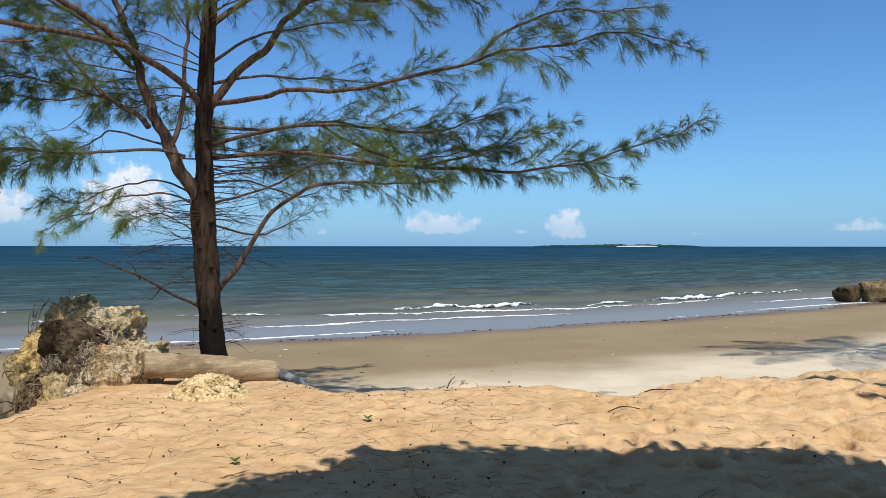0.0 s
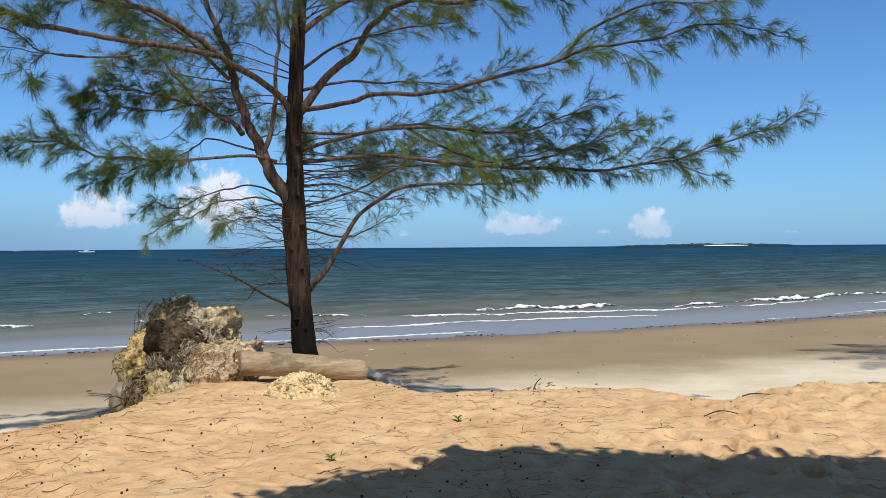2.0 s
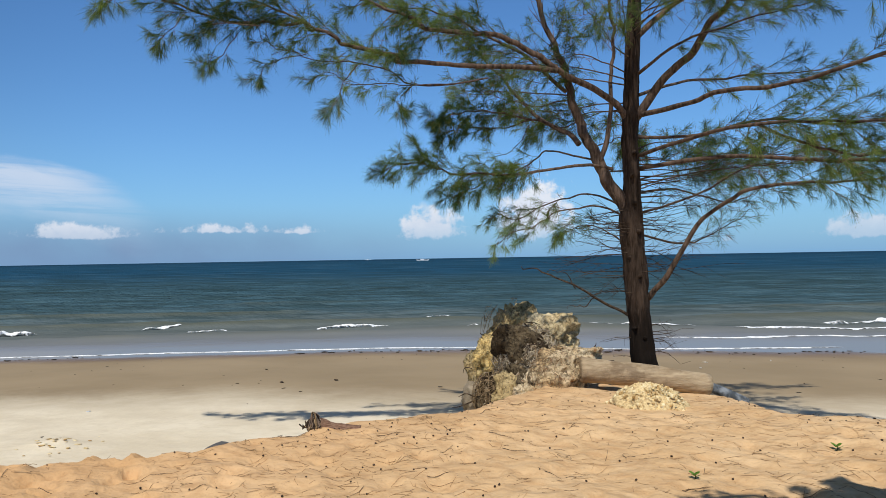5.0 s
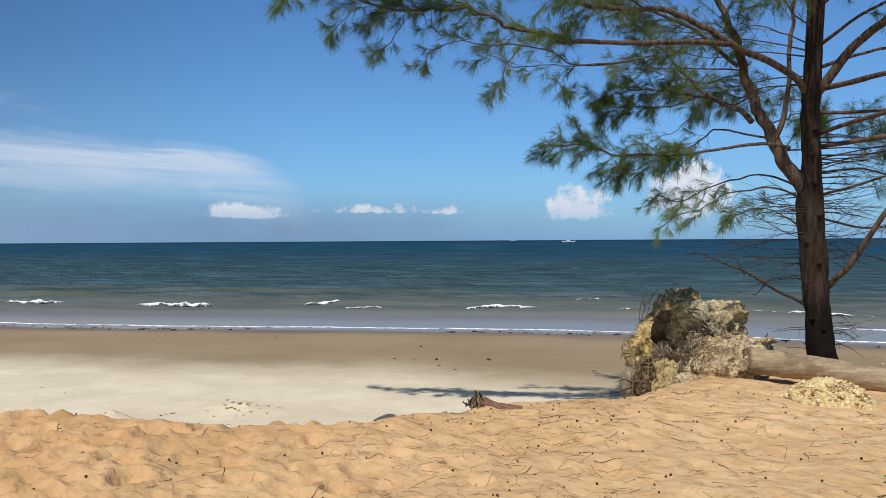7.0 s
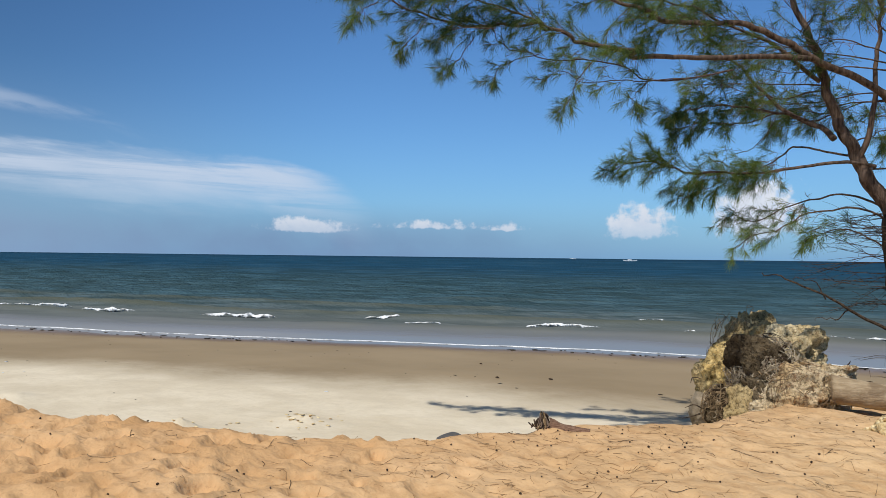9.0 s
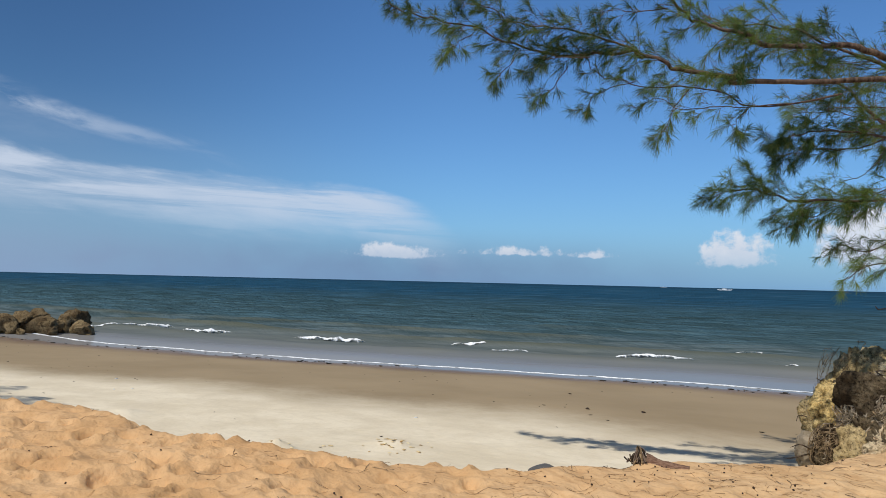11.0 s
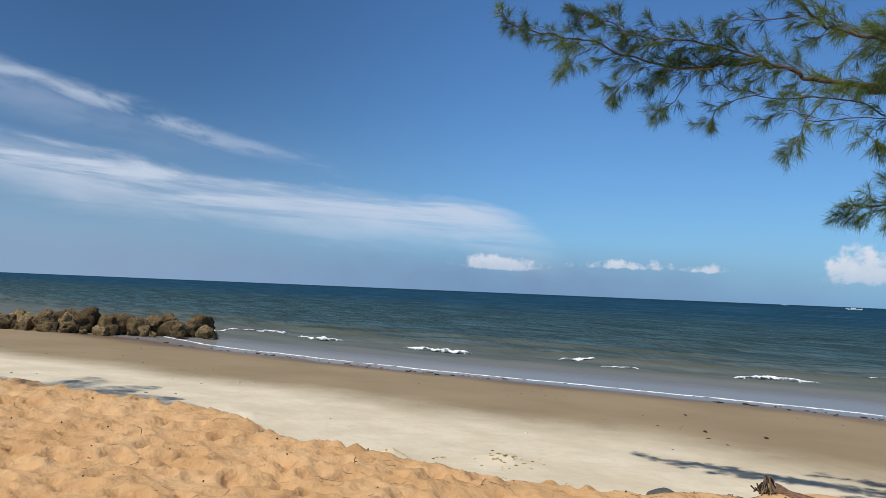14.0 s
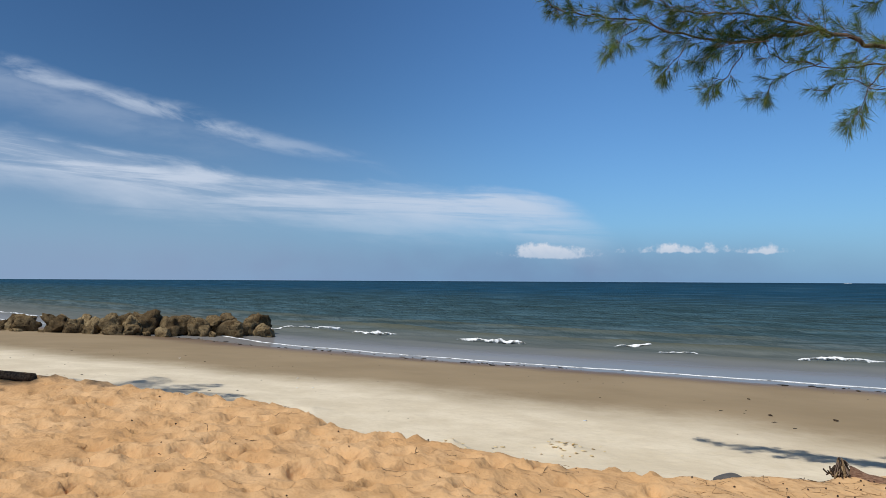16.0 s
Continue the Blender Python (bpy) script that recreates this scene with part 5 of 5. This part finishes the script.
ROCK_RUBBLE = material("coral_rubble", lambda t: mix(t, rnd(t).step(0.1, 0.9), mix(t, noise_tex(t, position(t, space="World"), 30.0, 4.0).step(0.4, 0.65), (0.74, 0.57, 0.29), (0.46, 0.29, 0.12)), (0.86, 0.73, 0.45)), 0.9,
                       lambda t: noise_tex(t, position(t, space="World"), 45.0, 4.0, 0.7), 0.02, 0.9, 0.1)
GRIT = material("coral_grit", lambda t: mix(t, island(t), (0.36, 0.22, 0.08), (0.86, 0.74, 0.46)), 0.9, specular=0.1)


def cone_mesh():
    bm = bmesh.new()
    bmesh.ops.create_icosphere(bm, subdivisions=2, radius=1.0)
    for v in bm.verts:
        v.co *= 1 + 0.16 * math.sin(v.co.z * 9) * math.cos(math.atan2(v.co.y, v.co.x) * 6)
        v.co = (v.co.x * 0.011, v.co.y * 0.011, v.co.z * 0.014)
    me = bpy.data.meshes.new("casuarina_cone")
    bm.to_mesh(me)
    bm.free()
    me.materials.append(DEADWOOD)
    return me


def on_berm(rng, lo, hi, near=3.6):
    while True:
        az = rng.uniform(lo, hi)
        edge = np.interp(az, EDGE_AZ, EDGE_R)
        r = math.sqrt(rng.uniform(near ** 2, edge ** 2))
        x, y = -math.sin(radians(az)) * r, math.cos(radians(az)) * r
        if math.hypot(x + 2.56, y - 7.95) > 0.6 and math.hypot(x + 3.2, y - 9.9) > 1.0:
            return x, y


def litter():
    rng = np.random.default_rng(12)
    me = cone_mesh()
    spots = np.array([on_berm(rng, *((-4, 48) if k < 160 else (-32, 98))) for k in range(285)])
    high = land(spots[:, 0], spots[:, 1])[0]
    for k in range(285):
        x, y = spots[k]
        ob = new("casuarina_cone", me)
        sc = rng.uniform(0.45, 0.85)
        ob.matrix_basis = pose(x, y, high[k] + 0.008, rng.uniform(50, 120), rng.uniform(-40, 40), rng.uniform(0, 360)) @ Matrix.Diagonal((sc, sc, sc, 1))
        tagged(ob, "small dark brown casuarina cone fallen on the sand", "cone", "fallen cones")
    for k in range(140):
        x, y = on_berm(rng, *((-5, 50) if k < 60 else (45, 98) if k < 115 else (-32, 20)))
        a, L = rng.normal() * 0.9, rng.uniform(0.06, 0.26)
        f = np.linspace(-0.5, 0.5, 7)
        px, py = x + math.cos(a) * L * f, y + math.sin(a) * L * f + np.sin(f * 5 + k) * L * 0.10
        p = np.stack([px, py, land(px, py)[0] + 0.003 + 0.006 * np.abs(np.sin(f * 3 + k))], 1)
        s = Soup()
        s.tube(p, np.linspace(0.0026, 0.0013, 7), 5)
        if k % 2:
            b = np.array(p[4])
            s.tube([b, b + [0.03, 0.02, 0.01], b + [0.07, 0.05 * math.sin(k), 0.006]], 0.002, 4)
        tagged(s.make("twig", BROWNROOT if k % 3 else DEADWOOD), "thin dry brown twig lying on the sand", "twig", "fallen twigs")
    s = Soup()
    spots = np.array([on_berm(rng, *((-6, 55) if k < 1500 else (-34, 98)), near=3.2) for k in range(2600)])
    a, L, bend = rng.normal(size=2600) * 1.1, rng.uniform(0.03, 0.17, 2600), rng.normal(size=2600) * 0.5
    f = np.array([-0.5, 0.0, 0.5])
    PX = spots[:, :1] + (np.cos(a) * L)[:, None] * f
    PY = spots[:, 1:] + (np.sin(a) * L)[:, None] * f + (bend * L)[:, None] * (0.25 - f * f)
    PZ = land(PX, PY)[0] + 0.002
    for k in range(2600):
        s.tube(np.stack([PX[k], PY[k], PZ[k]], 1), 0.0015, 3, cap=False)
    tagged(s.make("needle_litter", LITTER), "dry brown casuarina needles strewn on the sand", "litter", kind="stuff")


LITTER = material("dry_needles", lambda t: mix(t, island(t), (0.15, 0.085, 0.04), (0.44, 0.28, 0.14)), 0.85, specular=0.1)
litter()
WEED = material("seaweed", lambda t: mix(t, island(t), (0.018, 0.014, 0.010), (0.06, 0.045, 0.03)), 0.7, specular=0.3)


def lumps(name, places, mat, label, category, seed):
    """Many small flattened bits in one mesh."""
    rng = np.random.default_rng(seed)
    bm = bmesh.new()
    bmesh.ops.create_icosphere(bm, subdivisions=1, radius=1.0)
    base = np.array([v.co[:] for v in bm.verts])
    tris = np.array([[v.index for v in f.verts] for f in bm.faces])
    bm.free()
    V, F = [], []
    for k, (x, y, z, sc) in enumerate(places):
        a = rng.uniform(0, 6.28)
        b = base * (1 + rng.normal(size=(len(base), 1)) * 0.3) * np.array([sc * rng.uniform(0.8, 2.4), sc, sc * 0.3])
        V.append(np.stack([b[:, 0] * math.cos(a * 0.2) - b[:, 1] * math.sin(a * 0.2), b[:, 0] * math.sin(a * 0.2) + b[:, 1] * math.cos(a * 0.2), b[:, 2]], 1) + np.array([x, y, z]))
        F.append(tris + k * len(base))
    return tagged(mesh_object(name, np.concatenate(V), np.concatenate(F).tolist(), mat), label, category, kind="stuff")


def beach_bits():
    rng = np.random.default_rng(21)

    def spread(n, x0, x1, d0, d1, s0, s1):
        x, d = rng.uniform(x0, x1, n), rng.uniform(d0, d1, n)
        y = shore_y(x) - d / 0.88
        z, t, _ = land(x, y)
        return [(x[k], y[k], z[k] + 0.006, rng.uniform(s0, s1)) for k in range(n) if t[k] < 0.05]

    x = rng.uniform(-45, 32, 420)
    y = shore_y(x) - (0.25 + rng.normal(size=420) * 0.28 + 0.5 * vnoise(x * 0.2, 0.3, 0, 5)) / 0.88
    keep, z = vnoise(x * 0.35, 7.7, 0, 9) > -0.35, land(x, y)[0]
    line = [(x[k], y[k], z[k] + 0.015, rng.uniform(0.012, 0.05) * (1.8 if rng.uniform() < 0.12 else 1)) for k in range(420) if keep[k]]
    lumps("seaweed_line", line, WEED, "dark seaweed scraps along the waterline", "seaweed", 31)
    crumbs = []
    for cx, cy in ((-9.3, 5.25), (-9.5, 3.65), (0.35, 12.35)):
        for _ in range(34):
            x1, y1 = cx + rng.normal() * 0.28, cy + rng.normal() * 0.28
            crumbs.append((x1, y1, ground_z(x1, y1) + 0.008, rng.uniform(0.008, 0.026)))
    lumps("coral_crumbs", crumbs, GRIT, "pale coral crumbs round low mounds of beach sand", "rubble", 34)
    lumps("beach_debris", spread(230, -34, 22, 1.5, 17, 0.008, 0.022), WEED, "small dark scraps scattered over the beach", "debris", 32)
    lumps("shell_scraps", spread(26, -30, 18, 2, 15, 0.012, 0.035), FOAM, "small white shell scraps on the beach", "shells", 33)


beach_bits()
gravel_heap()


def stump():
    rng = np.random.default_rng(41)
    x, y = -5.13, 5.36
    z = ground_z(x, y)
    ob = new("root_stump")
    tagged(ob, "small dark stump of curled dry straps at the berm's edge", "stump")
    for k in range(58):
        a = rng.uniform(0, 6.28)
        r, top = rng.uniform(0.03, 0.10), rng.uniform(0.05, 0.17)
        c, q = math.cos(a), math.sin(a)
        s = Soup()
        p = [(x + c * 0.015, y + q * 0.015, z + top), (x + c * r * 0.55, y + q * r * 0.55, z + top * 0.86), (x + c * r * 0.9, y + q * r * 0.9, z + top * 0.45), (x + c * r * rng.uniform(0.9, 1.35), y + q * r * 1.1, z + rng.uniform(-0.03, 0.05))]
        if k % 3 == 0:
            p.append((x + c * r * 1.5, y + q * r * 1.5, z + rng.uniform(0.03, 0.08)))
        s.tube(curve_points(p, 10), np.linspace(0.006, 0.008, 10) * rng.uniform(0.6, 1.3), 5, 0.25, k)
        s.make("strap", (DEADWOOD, TWIG, BROWNROOT)[k % 3], ob)
    bm = bmesh.new()
    bmesh.ops.create_cone(bm, cap_ends=True, segments=14, radius1=0.045, radius2=0.012, depth=0.14)
    for v in bm.verts:
        v.co += Vector((x, y, z + 0.04))
    part("heart", bm, DEADWOOD, ob)
    a, b = np.array((x + 0.08, y + 0.03)), np.array((x + 0.38, y + 0.27))
    bm = bmesh.new()
    rows = []
    for k in range(9):
        f = k / 8
        px, py = a + (b - a) * f
        g = ground_z(px, py)
        h = 0.085 * (1 - f) ** 0.8 + 0.004
        rows.append([bm.verts.new((px + dx, py + dy, zz)) for dx, dy, zz in ((0.03, -0.05, g - 0.04), (0.02, -0.04, g + h * 0.8), (-0.01, 0.0, g + h), (-0.04, 0.05, g + h * 0.5), (-0.05, 0.06, g - 0.04))])
    for u, v in zip(rows, rows[1:]):
        for m in range(4):
            bm.faces.new((u[m], u[m + 1], v[m + 1], v[m]))
    bm.faces.new(rows[0])
    bm.faces.new(rows[-1][::-1])
    tagged(part("driftwood_board", bm, REDWOOD, None), "half buried reddish brown husk beside the stump", "driftwood")


REDWOOD = material("reddish_wood", lambda t: mix(t, noise_tex(t, position(t, (3, 3, 12), "World"), 8.0, 5.0).step(0.3, 0.7), (0.13, 0.07, 0.045), (0.27, 0.165, 0.11)), 0.85, lambda t: noise_tex(t, position(t, space="World"), 40.0, 4.0), 0.01, 0.7, 0.1)
stump()


def sprout(x, y, size, seed):
    rng = np.random.default_rng(seed)
    z = ground_z(x, y)
    ob = new("seedling")
    tagged(ob, "small green seedling growing out of the sand", "plant", "seedlings on the berm")
    s = Soup()
    s.tube([(x, y, z - 0.01), (x + 0.005, y, z + size * 0.5), (x, y, z + size * 0.8)], 0.003, 5)
    s.make("stem", LEAF, ob)
    for k in range(6):
        a = k * 2.4
        bm = bmesh.new()
        bmesh.ops.create_circle(bm, cap_ends=True, segments=10, radius=1.0)
        m = pose(x + math.cos(a) * size * 0.4, y + math.sin(a) * size * 0.4, z + size * (0.5 + 0.09 * k), 20 * math.sin(k), -25, math.degrees(a)) @ Matrix.Diagonal((size * 0.42, size * 0.26, 1, 1))
        bmesh.ops.transform(bm, matrix=m, verts=bm.verts)
        part("leaf", bm, SPROUT, ob)


SPROUT = leaf_material("seedling_leaf", (0.10, 0.22, 0.03), (0.22, 0.38, 0.07), (0.25, 0.30, 0.06))
sprout(-1.53, 5.35, 0.055, 1)
sprout(-0.68, 6.62, 0.06, 2)


def sticks():
    def stick(name, pts, r, mat, label, lift=0.0):
        s = Soup()
        p = [(x, y, (ground_z(x, y) if dz < 5 else 0) + dz) for x, y, dz in pts]
        s.tube(curve_points(p, 22), np.linspace(r, r * 0.6, 22), 7, 0.15, 5)
        return tagged(s.make(name, mat), label, "driftwood")
    stick("driftwood_branch", ((0.05, 11.9, 0.0), (0.12, 11.95, 0.16), (0.2, 12.0, 0.22)), 0.012, DEADWOOD, "short dark stick standing in the beach sand")
    stick("curved_twig", ((2.2, 7.9, 0.0), (2.32, 8.0, 0.05), (2.5, 7.95, 0.04), (2.62, 7.85, 0.0)), 0.007, DEADWOOD, "bent dark twig on the sand")
    stick("curved_twig", ((1.55, 6.8, 0.01), (1.75, 6.9, 0.02), (2.1, 6.85, 0.02), (2.4, 6.7, 0.0)), 0.006, DEADWOOD, "long bent twig on the sand")
    stick("driftwood_log", ((-13.4, -1.62, 0.05), (-14.0, -2.4, 0.08), (-14.7, -3.4, 0.10), (-15.5, -4.7, 0.1)), 0.075, DEADWOOD, "grey palm trunk lying at the berm's edge")
    stick("driftwood_branch", ((-5.0, 27.0, 5.0 - 6.34), (-4.2, 27.2, 5.0 - 6.33), (-3.4, 27.5, 5.0 - 6.33)), 0.03, WEED, "dark stick in the shallow water")
    boulder("half_buried_stone", (-6.06, 5.0, -0.30), (0.15, 0.11, 0.13), 77, STONE, "dark grey stone half buried at the berm's edge", "stone", craggy=0.1)
    for x, y, sc in ((-11.22, 11.34, 0.035), (-10.39, 12.13, 0.04), (-13.5, 13.2, 0.03)):
        boulder("driftwood_scrap", (x, y, ground_z(x, y) + 0.02), (sc * 1.6, sc, sc * 0.5), int(x * -7), DEADWOOD, "dark scrap of driftwood on the wet sand", "driftwood", "scraps on the beach", 0.4, 3)


STONE = material("dark_stone", lambda t: mix(t, noise_tex(t, position(t, space="World"), 12.0, 4.0), (0.05, 0.05, 0.05), (0.13, 0.125, 0.12)), 0.85, lambda t: noise_tex(t, position(t, space="World"), 40.0, 4.0), 0.01, 0.6)
sticks()


# ---- far away ----
def make_island():
    n = 160
    az = np.linspace(-20.0, -6.6, n)
    D = 4000.0
    f = np.linspace(0, 1, n)
    h = (3.5 + 6.0 * np.sin(np.pi * f) ** 0.7 + 3.5 * np.exp(-((f - 0.42) / 0.22) ** 2)) * (1 + 0.22 * fbm(f * 40, 0, 0, 3, 3)) * smooth(np.minimum(f, 1 - f) * 12)
    V, F = [], []
    for k in range(n):
        a = radians(az[k])
        for dd, hh in ((0, 0.0), (0, 0.35), (25, 0.9), (60, 1.0), (200, 0.7), (300, 0.0)):
            V.append((-math.sin(a) * (D + dd), math.cos(a) * (D + dd), SEA_LEVEL - 0.5 + h[k] * hh))
    for k in range(n - 1):
        F += [(k * 6 + j, k * 6 + 6 + j, k * 6 + 7 + j, k * 6 + 1 + j) for j in range(5)]
    isle = new("island")
    tagged(isle, "low wooded island on the horizon with a white beach", "island")
    mesh_object("wooded_ridge", V, F, FARWOOD, isle, shade=False)
    V, F = [], []
    for k in range(30):
        a = radians(-16.5 + 3.1 * k / 29)
        t = math.sin(math.pi * k / 29) ** 0.4
        V += [(-math.sin(a) * (D - 12), math.cos(a) * (D - 12), SEA_LEVEL + 0.2), (-math.sin(a) * (D - 3), math.cos(a) * (D - 3), SEA_LEVEL + 0.3 + 4.2 * t)]
    F = [(2 * k, 2 * k + 2, 2 * k + 3, 2 * k + 1) for k in range(29)]
    mesh_object("sandbank", V, F, FOAM, isle, "white sand beach")


FARWOOD = material("far_wood", lambda t: mix(t, noise_tex(t, position(t, space="World"), 0.05, 3.0), (0.022, 0.045, 0.055), (0.04, 0.075, 0.075)), 0.95, specular=0.0)
make_island()


def make_boat(az, D, L, label):
    a = radians(az)
    boat = new("boat")
    tagged(boat, label, "boat")
    x, y = -math.sin(a) * D, math.cos(a) * D
    ux, uy = math.cos(a), math.sin(a)
    def loft(name, sections, mat):
        V, F = [], []
        for f, w, z0, z1 in sections:
            for sx, z in ((-w * 0.6, z0), (w * 0.6, z0), (w, z1), (-w, z1)):
                V.append((x + ux * L * f - uy * sx, y + uy * L * f + ux * sx, SEA_LEVEL + z))
        n = len(sections)
        for k in range(n - 1):
            F += [(4 * k + j, 4 * k + (j + 1) % 4, 4 * k + 4 + (j + 1) % 4, 4 * k + 4 + j) for j in range(4)]
        F += [(3, 2, 1, 0), tuple(4 * n - 4 + j for j in range(4))]
        mesh_object(name, V, F, mat, boat, shade=False)
    loft("hull", ((-0.5, 0.2, 0.6, 1.5), (-0.25, 1.0, -0.3, 1.1), (0.15, 1.1, -0.3, 1.1), (0.4, 0.7, -0.2, 1.3), (0.5, 0.1, 0.7, 1.7)), FOAM)
    loft("cabin", ((-0.18, 0.8, 1.1, 2.3), (0.12, 0.8, 1.1, 2.2)), FOAM)


make_boat(32.5, 900, 16, "long white boat far out on the sea")
make_boat(36.8, 2400, 20, "small white boat on the horizon")
